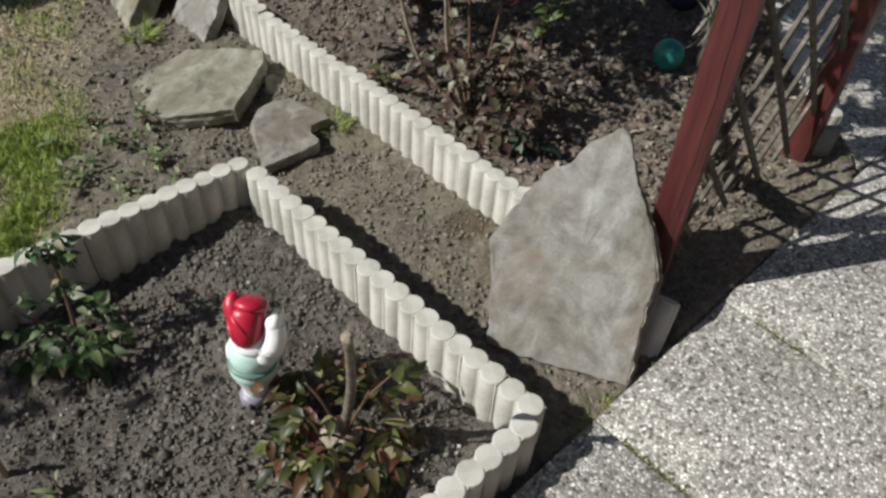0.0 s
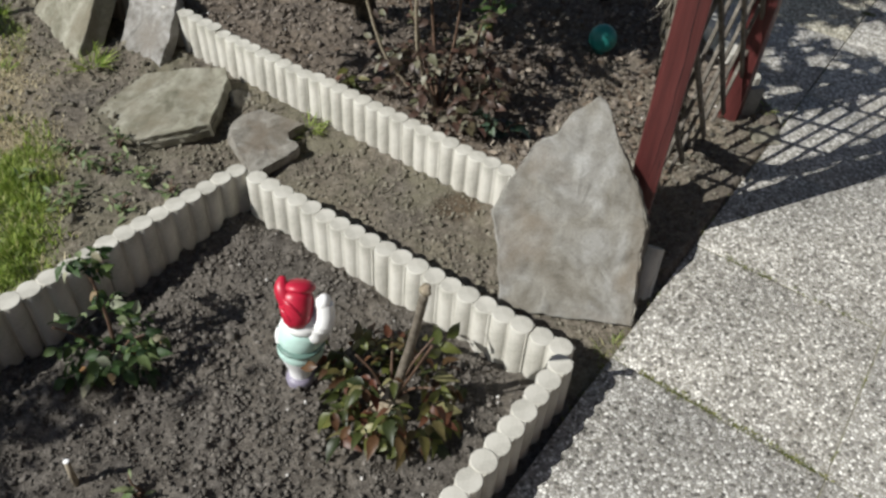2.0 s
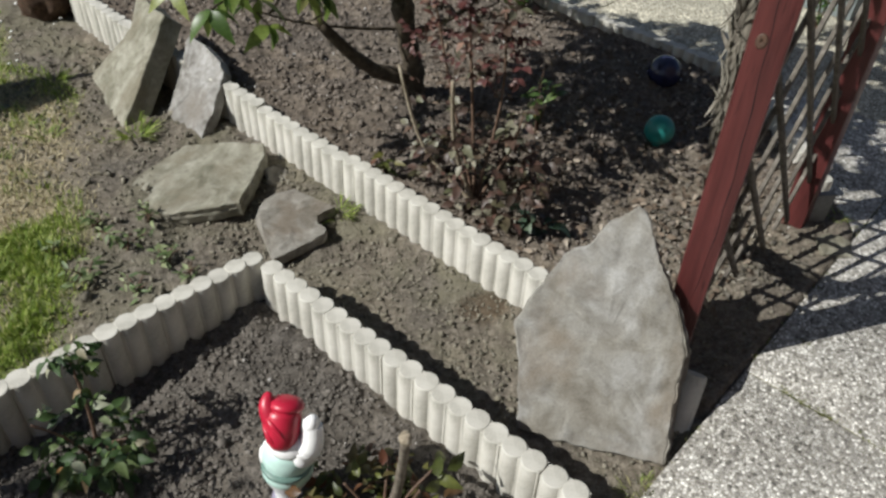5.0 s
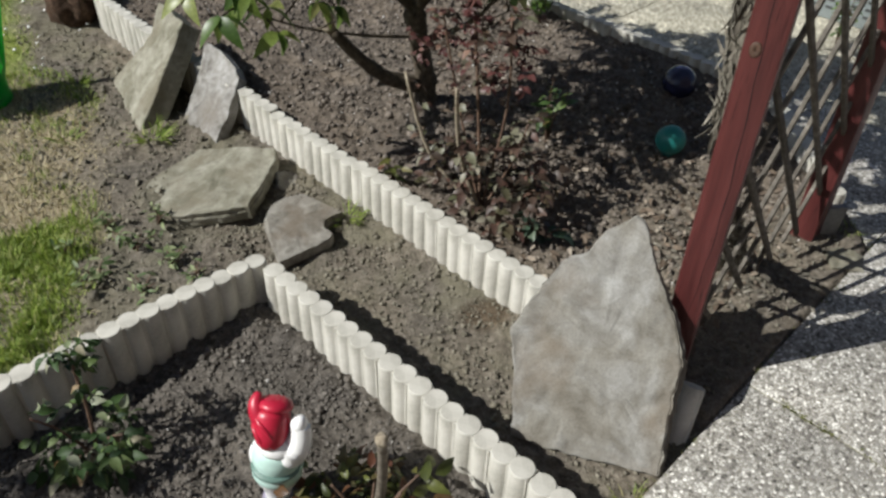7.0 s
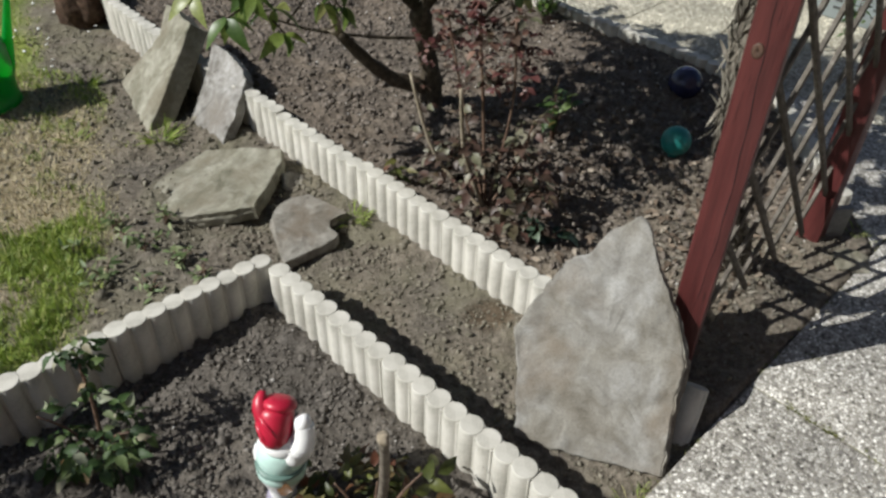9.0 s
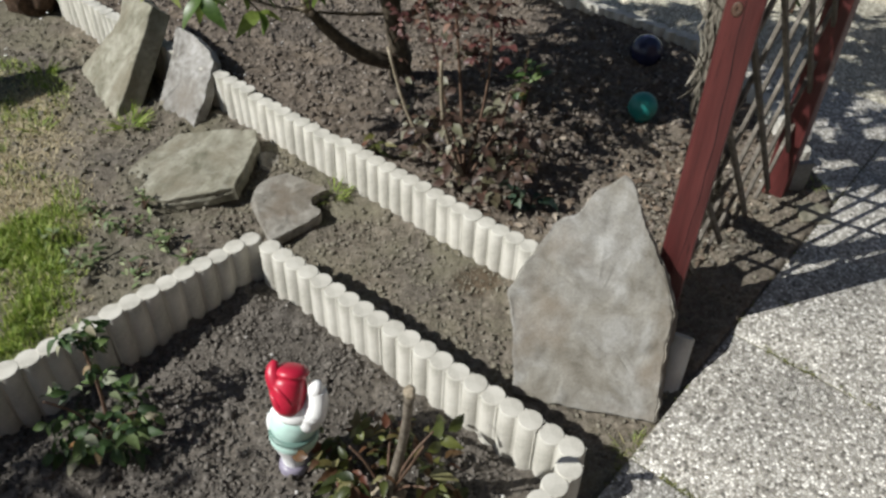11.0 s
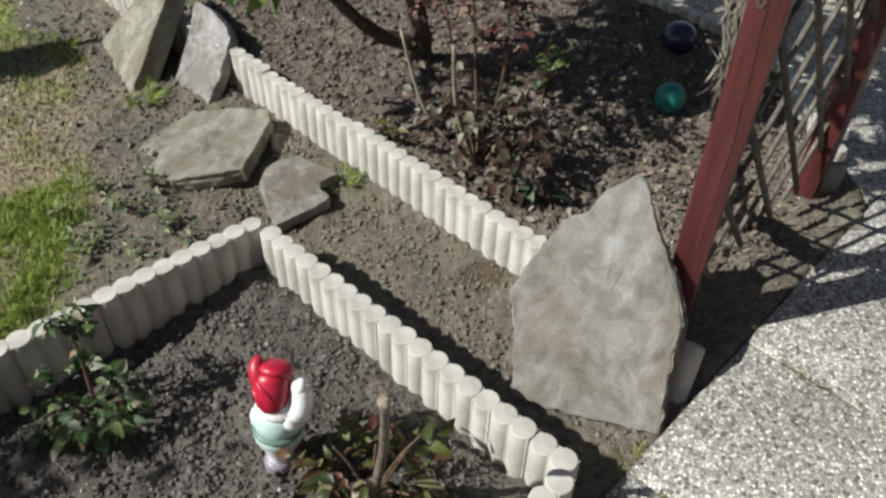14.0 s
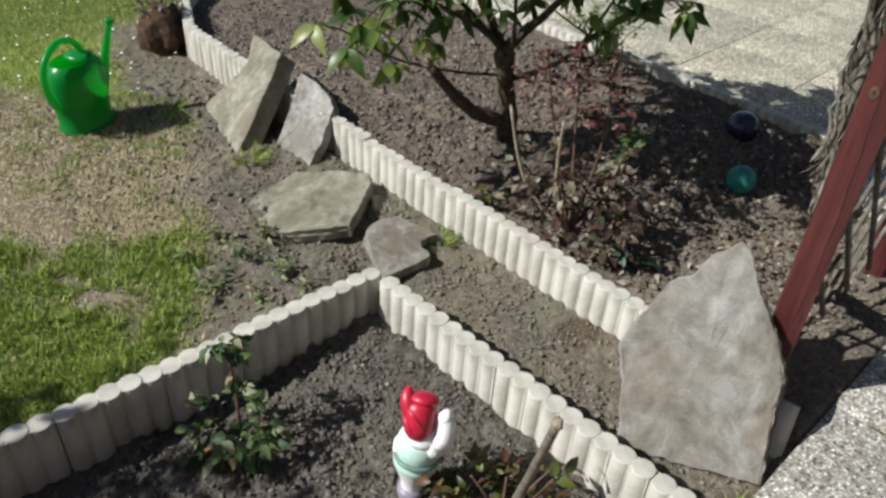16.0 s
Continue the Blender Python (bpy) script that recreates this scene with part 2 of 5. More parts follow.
REDWOOD = painted_wood("red_brown_stained_wood", [(0.25, (0.04, 0.011, 0.011)), (0.45, (0.08, 0.02, 0.019)), (0.62, (0.112, 0.029, 0.027)), (0.8, (0.16, 0.07, 0.058))])
SLATWOOD = mottled("weathered_slat", [(0.25, (0.05, 0.042, 0.035)), (0.55, (0.115, 0.102, 0.085)), (0.8, (0.2, 0.182, 0.158))], 30, 160, 0.8, 0.3, 0.002, vary=0.15)
BARK = mottled("shaggy_bark", [(0.25, (0.05, 0.043, 0.034)), (0.5, (0.155, 0.14, 0.112)), (0.8, (0.34, 0.315, 0.265))], 25, 120, 0.9, 0.9, 0.008, vary=0.4, island=True, stretch=(1, 1, 0.25))
DARKBARK = mottled("dark_bark", [(0.25, (0.035, 0.028, 0.02)), (0.5, (0.075, 0.06, 0.042)), (0.8, (0.15, 0.125, 0.09))], 35, 160, 0.9, 0.6, 0.004)
CANE = mottled("pale_cane", [(0.25, (0.15, 0.12, 0.08)), (0.5, (0.28, 0.235, 0.17)), (0.8, (0.42, 0.37, 0.29))], 40, 160, 0.75, 0.4, 0.002)
GREYCANE = mottled("grey_brown_cane", [(0.25, (0.08, 0.066, 0.05)), (0.5, (0.15, 0.128, 0.1)), (0.8, (0.25, 0.22, 0.18))], 40, 160, 0.8, 0.6, 0.003)
STEM = mottled("reddish_stem", [(0.25, (0.06, 0.042, 0.027)), (0.5, (0.11, 0.066, 0.045)), (0.8, (0.17, 0.12, 0.085))], 40, 160, 0.6, 0.3, 0.002)
LEAF_RHODO = leafy("leathery_leaf", [(0, (0.04, 0.085, 0.02)), (0.4, (0.1, 0.17, 0.036)), (0.75, (0.22, 0.28, 0.07)), (1, (0.38, 0.38, 0.16))], 0.38, False, 0.42, 0.45)
LEAF_CROWN = leafy("crown_leaf", [(0, (0.03, 0.065, 0.016)), (0.5, (0.06, 0.12, 0.025)), (1, (0.15, 0.22, 0.05))], 0.35, True, 0.4, 0.5)
LEAF_ROSE = leafy("rose_leaf", [(0, (0.03, 0.042, 0.014)), (0.25, (0.07, 0.085, 0.024)), (0.5, (0.17, 0.185, 0.05)), (0.62, (0.09, 0.055, 0.028)), (0.8, (0.14, 0.05, 0.03)), (0.9, (0.12, 0.1, 0.04)), (1, (0.38, 0.36, 0.18))], 0.42, True, 0.42)
LEAF_GREEN = leafy("green_leaf", [(0, (0.03, 0.065, 0.018)), (0.5, (0.075, 0.13, 0.04)), (0.9, (0.16, 0.22, 0.07)), (1, (0.25, 0.17, 0.05))], 0.45, True, 0.3)
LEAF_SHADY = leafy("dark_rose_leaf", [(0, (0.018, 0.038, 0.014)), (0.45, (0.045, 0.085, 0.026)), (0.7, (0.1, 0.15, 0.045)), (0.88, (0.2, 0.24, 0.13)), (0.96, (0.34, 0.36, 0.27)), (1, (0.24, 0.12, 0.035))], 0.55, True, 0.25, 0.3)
LEAF_WEED = leafy("weed_leaf", [(0, (0.06, 0.1, 0.035)), (0.5, (0.13, 0.19, 0.07)), (1, (0.3, 0.34, 0.18))], 0.5, True, 0.3)
LEAF_BLUE = leafy("bluish_leaf", [(0, (0.022, 0.04, 0.025)), (0.6, (0.05, 0.085, 0.055)), (1, (0.12, 0.16, 0.1))], 0.5, True, 0.2)
LEAF_DARK = leafy("wine_red_leaf", [(0, (0.04, 0.03, 0.022)), (0.35, (0.078, 0.05, 0.038)), (0.6, (0.12, 0.066, 0.052)), (0.78, (0.105, 0.11, 0.06)), (1, (0.25, 0.23, 0.18))], 0.45, True, 0.25)
LEAF_RED = leafy("young_red_leaf", [(0, (0.05, 0.022, 0.02)), (0.6, (0.1, 0.036, 0.034)), (1, (0.2, 0.12, 0.09))], 0.45, True, 0.15)
LEAF_DEAD = leafy("dead_leaf", [(0, (0.085, 0.06, 0.042)), (0.6, (0.19, 0.145, 0.108)), (1, (0.4, 0.35, 0.29))], 0.8, True, 0.15)
GRASS = leafy("grass_blade", [(0, (0.1, 0.16, 0.02)), (0.45, (0.22, 0.31, 0.045)), (0.85, (0.37, 0.44, 0.1)), (1, (0.56, 0.52, 0.26))], 0.55, True, 0.35)
STRAW = leafy("dry_blade", [(0, (0.26, 0.21, 0.11)), (0.6, (0.46, 0.4, 0.25)), (1, (0.64, 0.57, 0.4))], 0.7, True, 0.25)

# ---- mesh helpers ----


def finish(bm, name, smooth=True, angle=None):
    bmesh.ops.recalc_face_normals(bm, faces=bm.faces)
    me = bpy.data.meshes.new(name)
    bm.to_mesh(me)
    bm.free()
    if smooth:
        me.shade_smooth()
        if angle:
            me.set_sharp_from_angle(angle=radians(angle))
    return me


def part(name, mesh, mat, parent=None, label="", m=None, smooth=True, angle=None):
    """One mesh object under a thing or a part."""
    if isinstance(mesh, bmesh.types.BMesh):
        mesh = finish(mesh, name, smooth, angle)
    if mat is not None and not mesh.materials:
        mesh.materials.append(mat)
    ob = new(name, mesh)
    if m is not None:
        ob.matrix_basis = m
    ob.parent = parent
    return tagged(ob, label)


def thing(name, label, category, m=None, group="", kind=""):
    ob = new(name)
    ob.empty_display_size = 0.05
    if m is not None:
        ob.matrix_basis = m
    return tagged(ob, label, category, group, kind)


def arrays(name, verts, faces, smooth=True):
    """A mesh from numpy arrays: verts (n, 3), faces (m, 3 or 4)."""
    me = bpy.data.meshes.new(name)
    verts, faces = np.asarray(verts, np.float32), np.asarray(faces, np.int32)
    k = faces.shape[1]
    me.vertices.add(len(verts)), me.loops.add(faces.size), me.polygons.add(len(faces))
    me.vertices.foreach_set("co", verts.ravel())
    me.loops.foreach_set("vertex_index", faces.ravel())
    me.polygons.foreach_set("loop_start", np.arange(0, faces.size, k, dtype=np.int32))
    me.update(calc_edges=True)
    if smooth:
        me.shade_smooth()
    return me


def box(bm, lo, hi, bevel=0.0, m=None):
    made = bmesh.ops.create_cube(bm, size=1)["verts"]
    lo, hi = Vector(lo), Vector(hi)
    for v in made:
        v.co = Vector([(a + b) / 2 + c * (b - a) for a, b, c in zip(lo, hi, v.co)])
    if bevel:
        edges = list({e for v in made for e in v.link_edges})
        made = bmesh.ops.bevel(bm, geom=edges, offset=bevel, segments=2, affect="EDGES", profile=0.6)["verts"]
    if m is not None:
        bmesh.ops.transform(bm, matrix=m, verts=made)
    return made


def tube(bm, pts, radii, sides=8, cap=True, rough=0.0):
    """A tapering round limb along points."""
    pts = [Vector(p) for p in pts]
    rings, up = [], Vector((0.31, 0.17, 0.93))
    for i, p in enumerate(pts):
        ahead = (pts[min(i + 1, len(pts) - 1)] - pts[max(i - 1, 0)]).normalized()
        a = ahead.cross(up)
        if a.length < 0.05:
            a = ahead.cross(Vector((1, 0, 0)))
        a.normalize()
        b = ahead.cross(a)
        ring = []
        for k in range(sides):
            t = 2 * math.pi * k / sides
            r = radii[i] * (1 + rough * random.uniform(-1, 1))
            ring.append(bm.verts.new(p + r * (a * math.cos(t) + b * math.sin(t))))
        rings.append(ring)
    for r0, r1 in zip(rings, rings[1:]):
        for k in range(sides):
            bm.faces.new((r0[k], r0[(k + 1) % sides], r1[(k + 1) % sides], r1[k]))
    if cap:
        bm.faces.new(rings[0][::-1]), bm.faces.new(rings[-1])


def lathe(bm, profile, sides=24, m=None):
    """Turned shape from (radius, height) pairs."""
    rings = []
    for r, z in profile:
        ring = [Vector((r * math.cos(2 * math.pi * k / sides), r * math.sin(2 * math.pi * k / sides), z)) for k in range(sides)]
        rings.append([bm.verts.new(m @ v if m is not None else v) for v in ring])
    faces = []
    for r0, r1 in zip(rings, rings[1:]):
        for k in range(sides):
            faces.append(bm.faces.new((r0[k], r0[(k + 1) % sides], r1[(k + 1) % sides], r1[k])))
    faces.append(bm.faces.new(rings[0][::-1])), faces.append(bm.faces.new(rings[-1]))
    return faces


def curve_pts(pts, n=12):
    """A smooth line through points."""
    pts = [Vector(p) for p in pts]
    out = []
    for i in range(len(pts) - 1):
        p0, p1, p2, p3 = pts[max(i - 1, 0)], pts[i], pts[i + 1], pts[min(i + 2, len(pts) - 1)]
        for k in range(n):
            t = k / n
            out.append(0.5 * ((2 * p1) + (p2 - p0) * t + (2 * p0 - 5 * p1 + 4 * p2 - p3) * t * t + (3 * p1 - p0 - 3 * p2 + p3) * t ** 3))
    return out + [pts[-1]]


def leaf_verts(length, width, fold=0.25, droop=0.25, rows=4, tip=1.0):
    """One leaf along +x, folded along its midrib: points and quads."""
    v, f = [], []
    for i in range(rows + 1):
        t = i / rows
        w = width / 2 * math.sin(math.pi * min(1, 0.04 + t * 0.96) ** (0.85 * tip)) if i not in (0, rows) else width * 0.02
        x, z = length * t, -droop * length * t * t
        v += [(x, -w, z + fold * w), (x, 0, z), (x, w, z + fold * w)]
    for i in range(rows):
        a = 3 * i
        f += [(a, a + 1, a + 4, a + 3), (a + 1, a + 2, a + 5, a + 4)]
    return np.array(v), np.array(f)


def scatter(name, base, poses, smooth=True):
    """Many copies of one small shape joined into one mesh."""
    bv, bf = base
    mats = np.array([[list(r) for r in m] for m in poses])
    v = np.einsum("kij,nj->kni", mats[:, :3, :3], bv) + mats[:, None, :3, 3]
    f = bf[None] + (np.arange(len(poses)) * len(bv))[:, None, None]
    return arrays(name, v.reshape(-1, 3), f.reshape(-1, bf.shape[1]), smooth)


def leaf_pose(p, way, roll=0.0, size=1.0):
    """Places a leaf at p, pointing along way."""
    q = Vector(way).to_track_quat("X", "Z").to_matrix().to_4x4()
    return Matrix.Translation(p) @ q @ Matrix.Rotation(roll, 4, "X") @ Matrix.Scale(size, 4)

# ---- ground: one sheet from the beds to the horizon ----
FAR_D, NEAR_D, LEFT_N, RIGHT_N, BACK_D, FRONT_D = 1.43, 0.855, -1.70, -0.485, 3.3, -1.0


def turf_edge(n):
    return np.interp(-n, [1.7, 1.9, 2.21, 2.76, 3.3, 3.6, 3.95, 4.3, 4.8], [0.05, 0.16, 0.5, 0.77, 0.83, 0.89, 0.98, 1.05, 1.2])


def row_d(n):
    """Where the long edging stands."""
    return FAR_D + np.interp(-n, [0.8, 1.6, 3.5, 4.1, 4.6, 5.2], [0.0, 0.0, 0.012, 0.03, 0.26, 0.75])


def cut_off(d, n):
    """Past 0: beyond the slanting end of the rear bed."""
    return ((d - 2.58) * 0.715 + (n + 0.5) * 0.699)


def height(d, n):
    d, n = np.asarray(d, float), np.asarray(n, float)
    x, y = DIR.x * d + NRM.x * n, DIR.y * d + NRM.y * n
    lawn = -0.062 - 0.02 * sstep(2.4, 3.6, -n) + 0.008 * fbm(x, y, 0.5, 3, 5)
    strip = -0.03 - 0.03 * sstep(0.6, 1.7, -n) - 0.012 * sstep(0.12, 0.0, np.abs(d - 1.15) - 0.1)
    bed1 = -0.03 + 0.016 * fbm(x, y, 0.4, 3, 11) + 0.012 * sstep(0.05, 0.4, NEAR_D - d) - 0.045 * sstep(0.26, 0.04, n + 0.05 * np.clip(NEAR_D - d, 0, 2) - LEFT_N) * sstep(0.1, 0.5, NEAR_D - d)
    bed2 = 0.03 - 0.025 * sstep(1.3, 0.55, -n) + 0.022 * fbm(x, y, 0.35, 3, 21)
    z = lawn + (strip - lawn) * sstep(LEFT_N - 0.35, LEFT_N + 0.1, n)
    inside1 = sstep(NEAR_D + 0.02, NEAR_D - 0.02, d) * sstep(FRONT_D - 0.03, FRONT_D, d) * sstep(LEFT_N - 0.06, LEFT_N - 0.02, n + 0.05 * np.clip(NEAR_D - d, 0, 2)) * sstep(RIGHT_N + 0.02, RIGHT_N - 0.02, n)
    z = z + (bed1 - z) * inside1
    rd = row_d(n)
    inside2 = sstep(rd - 0.015, rd + 0.015, d)
    z = z + (bed2 - z) * inside2
    soil = 1 - (1 - inside1) * (1 - inside2) * sstep(0.1, -0.1, d - turf_edge(n))
    calm = 1 - 0.6 * np.maximum((1 - inside1) * (1 - inside2), inside2 * sstep(-1.3, -0.95, n) * sstep(2.75, 2.4, d))
    z = z + soil * calm * (0.02 * fbm(x, y, 0.09, 3, 31) + 0.021 * np.abs(fbm(x, y, 0.045, 3, 41)))
    z = z + inside2 * calm * (0.012 * fbm(x, y, 0.07, 3, 131) + 0.012 * np.abs(fbm(x, y, 0.05, 2, 141)))
    z = z + sstep(NEAR_D, NEAR_D + 0.06, d) * (1 - inside2) * (0.006 * fbm(x, y, 0.06, 3, 151) + 0.006 * np.abs(fbm(x, y, 0.03, 2, 161)))
    rough = sstep(LEFT_N, LEFT_N - 0.2, n) * (1 - inside2) * sstep(-0.12, 0.12, d - turf_edge(n))
    z = z + rough * (0.014 * fbm(x, y, 0.11, 3, 201) + 0.012 * np.abs(fbm(x, y, 0.05, 3, 211)))
    # hollows scraped under the edges of the flat stones
    for px, py, deep, wide in ((-1.0, 2.2, 0.032, 0.13), (-0.82, 2.24, 0.03, 0.1), (-0.62, 1.98, 0.03, 0.1), (-0.47, 2.17, 0.035, 0.06), (-0.7, 2.05, 0.025, 0.08)):
        z = z - deep * np.exp(-((x - px) ** 2 + (y - py) ** 2) / wide ** 2)
    paved = np.maximum(np.maximum(sstep(-0.435, -0.415, n), sstep(BACK_D, BACK_D + 0.05, d)), sstep(0.0, 0.04, cut_off(d, n)))
    z = z + (-0.05 - z) * paved
    far = sstep(3, 8, np.hypot(x, y))
    return z + (-0.07 - z) * far


def grid_lines(lo, hi, step, outer):
    return np.concatenate([[-v for v in outer[::-1]] + np.array(lo) * 0 + lo, np.arange(lo, hi + step / 2, step), np.array(outer) + hi])


OUT = [0.3, 0.8, 2.0, 5.0, 12.0, 30.0, 80.0, 200.0, 500.0]
gd, gn = grid_lines(-1.15, 3.42, 0.0135, OUT), grid_lines(-5.2, -0.36, 0.0135, [0.1, 0.2, 0.35, 0.5, 0.7, 0.9, 1.2, 1.6, 2.0, 2.6, 3.5, 5.0, 12.0, 30.0, 80.0, 200.0, 500.0])
GD, GN = np.meshgrid(gd, gn, indexing="ij")
GZ = height(GD, GN)
GX, GY = DIR.x * GD + NRM.x * GN, DIR.y * GD + NRM.y * GN
cols = len(gn)
idx = np.arange(len(gd) * cols).reshape(len(gd), cols)
quads = np.stack([idx[:-1, :-1], idx[:-1, 1:], idx[1:, 1:], idx[1:, :-1]], -1).reshape(-1, 4)
ground_mesh = arrays("ground", np.stack([GX, GY, GZ], -1).reshape(-1, 3), quads[:, ::-1])


def cover(d, n):
    """How much turf, dry grass, moss, trodden and reddish earth lies at a place."""
    x, y = DIR.x * d + NRM.x * n, DIR.y * d + NRM.y * n
    wob = fbm(x, y, 0.35, 4, 51)
    grassy = sstep(0.17, -0.13, d - turf_edge(n) - 0.24 * wob) * sstep(LEFT_N - 0.03, LEFT_N - 0.1, n + 0.05 * np.clip(NEAR_D - d, 0, 2)) * sstep(0.02, -0.05, d - row_d(n))
    tuft_mask = sstep(0.0, 0.42, fbm(x, y, 0.13, 3, 101))
    bare = sstep(0.0, 0.35, fbm(x, y, 0.22, 3, 61) + 0.25 * (y - 2.3))
    near_green = sstep(0.12, -0.12, y - 2.08 - 0.35 * wob) * sstep(-0.05, -0.35, x + 1.05) * np.maximum(0.3 + 0.7 * sstep(-0.25, 0.15, fbm(x, y, 0.15, 3, 191)), 0.9 * sstep(1.95, 1.75, y))
    far_green = sstep(-0.1, 0.25, y - 3.2 + 0.25 * wob)
    green = np.clip(near_green + far_green + 0.22 * tuft_mask, 0, 1)
    patchy = sstep(-0.35, 0.2, fbm(x, y, 0.16, 3, 71) + 0.5 * far_green + 0.2)
    turf = grassy * green * patchy
    dry = grassy * (1 - turf) * (0.35 + 0.65 * (1 - green)) * (0.62 + 0.38 * bare)
    strip = np.maximum(sstep(NEAR_D, NEAR_D + 0.05, d), 0.8 * sstep(LEFT_N - 0.02, LEFT_N - 0.08, n)) * sstep(0.02, -0.05, d - row_d(n)) * (1 - grassy)
    moss = strip * 0.6 * sstep(-0.1, 0.4, fbm(x, y, 0.17, 4, 81))
    thick = turf * near_green * sstep(0.0, 0.3, fbm(x, y, 0.11, 3, 171) + 0.1)
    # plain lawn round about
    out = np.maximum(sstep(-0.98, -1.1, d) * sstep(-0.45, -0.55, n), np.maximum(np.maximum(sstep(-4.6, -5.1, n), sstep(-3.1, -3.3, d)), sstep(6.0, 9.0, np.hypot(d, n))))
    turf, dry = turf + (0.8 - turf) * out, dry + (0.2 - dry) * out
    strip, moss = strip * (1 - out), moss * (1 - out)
    bed2 = sstep(-0.01, 0.02, d - row_d(n)) * (1 - out)
    beside = bed2 * sstep(-1.35, -1.0, n + 0.15 * wob) * sstep(2.75, 2.4, d)
    return {"turf": turf, "dry": dry, "moss": moss, "trodden": np.maximum(strip * 0.7, 0.8 * beside), "reddish": bed2 * (0.5 + 0.4 * wob) * (1 - 0.8 * beside), "outer_blade_shade": out, "thick": thick * (1 - out),
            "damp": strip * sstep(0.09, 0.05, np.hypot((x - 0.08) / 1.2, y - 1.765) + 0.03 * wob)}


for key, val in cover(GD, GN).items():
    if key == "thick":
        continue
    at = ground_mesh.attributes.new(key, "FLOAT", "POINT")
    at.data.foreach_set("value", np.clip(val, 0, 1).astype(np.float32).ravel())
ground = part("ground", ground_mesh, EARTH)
tagged(ground, "dark crumbly garden soil with patchy dry and green lawn", "ground", kind="structure")


def hz(x, y):
    """Height of the ground at a place."""
    return float(height(x * DIR.x + y * DIR.y, x * NRM.x + y * NRM.y))


# crumbs of earth
ico = bmesh.new()
bmesh.ops.create_icosphere(ico, subdivisions=1, radius=1)
ico_v = np.array([v.co[:] for v in ico.verts])
ico_f = np.array([[v.index for v in f.verts] for f in ico.faces])
ico.free()


def crumbs(name, d0, d1, n0, n1, count, small, large, label, power=3.0, mat=CLOD):
    d, n = rng.uniform(d0, d1, count), rng.uniform(n0, n1, count)
    keep = (1 - np.clip(sum(v for k, v in cover(d, n).items() if k in ("turf",)), 0, 1)) > rng.uniform(0, 1, count)
    keep &= (cut_off(d, n) < -0.03) & (n < -0.44)
    d, n = d[keep], n[keep]
    clump = 0.6 + 0.4 * fbm(d, n, 0.12, 2, 91)
    size = small + (large - small) * rng.uniform(0, 1, len(d)) ** power * clump
    z = height(d, n) + size * 0.18
    shape = ico_v[None] * (1 + np.clip(0.4 * rng.standard_normal((len(d), len(ico_v), 1)), -0.6, 0.7))
    shape *= size[:, None, None] * rng.uniform(0.65, 1.15, (len(d), 1, 3))
    centre = np.stack([DIR.x * d + NRM.x * n, DIR.y * d + NRM.y * n, z], -1)
    v = (shape + centre[:, None]).reshape(-1, 3)
    f = (ico_f[None] + (np.arange(len(d)) * len(ico_v))[:, None, None]).reshape(-1, 3)
    ob = part(name, arrays(name, v, f, False), mat)
    return tagged(ob, label, "soil", kind="stuff")


crumbs("soil_crumbs", -0.95, 0.82, -1.72, -0.53, 30000, 0.0016, 0.0125, "loose grey-brown crumbs of earth in the front bed", 3.2)
crumbs("soil_clods", -0.9, 0.8, -1.66, -0.56, 800, 0.006, 0.019, "larger clods of earth in the front bed", 1.5)
crumbs("soil_crumbs", 0.9, 1.39, -2.3, -0.45, 5200, 0.002, 0.014, "small pale crumbs of earth on the trodden strip", 3.8, CLOD_PALE)
crumbs("soil_crumbs", 1.47, 3.27, -4.6, -0.74, 26000, 0.002, 0.017, "coarse brown crumbs of earth in the rear bed", 3.4, CLOD_BROWN)
crumbs("soil_clods", 1.5, 3.2, -3.8, -0.78, 930, 0.009, 0.027, "larger brown clods of earth in the rear bed", 1.7, CLOD_BROWN)
crumbs("soil_crumbs", 1.47, 2.9, -0.74, -0.45, 2300, 0.002, 0.012, "small pale crumbs of earth beside the trellis", 3.8, CLOD_PALE)
crumbs("soil_crumbs", 0.25, 1.39, -4.4, -1.85, 8000, 0.002, 0.014, "pale crumbs of earth beside the lawn", 3.4, CLOD_PALE)
crumbs("soil_clods", 0.45, 1.38, -3.9, -1.8, 420, 0.007, 0.024, "flattish clods of earth beside the lawn", 2.0, CLOD_PALE)


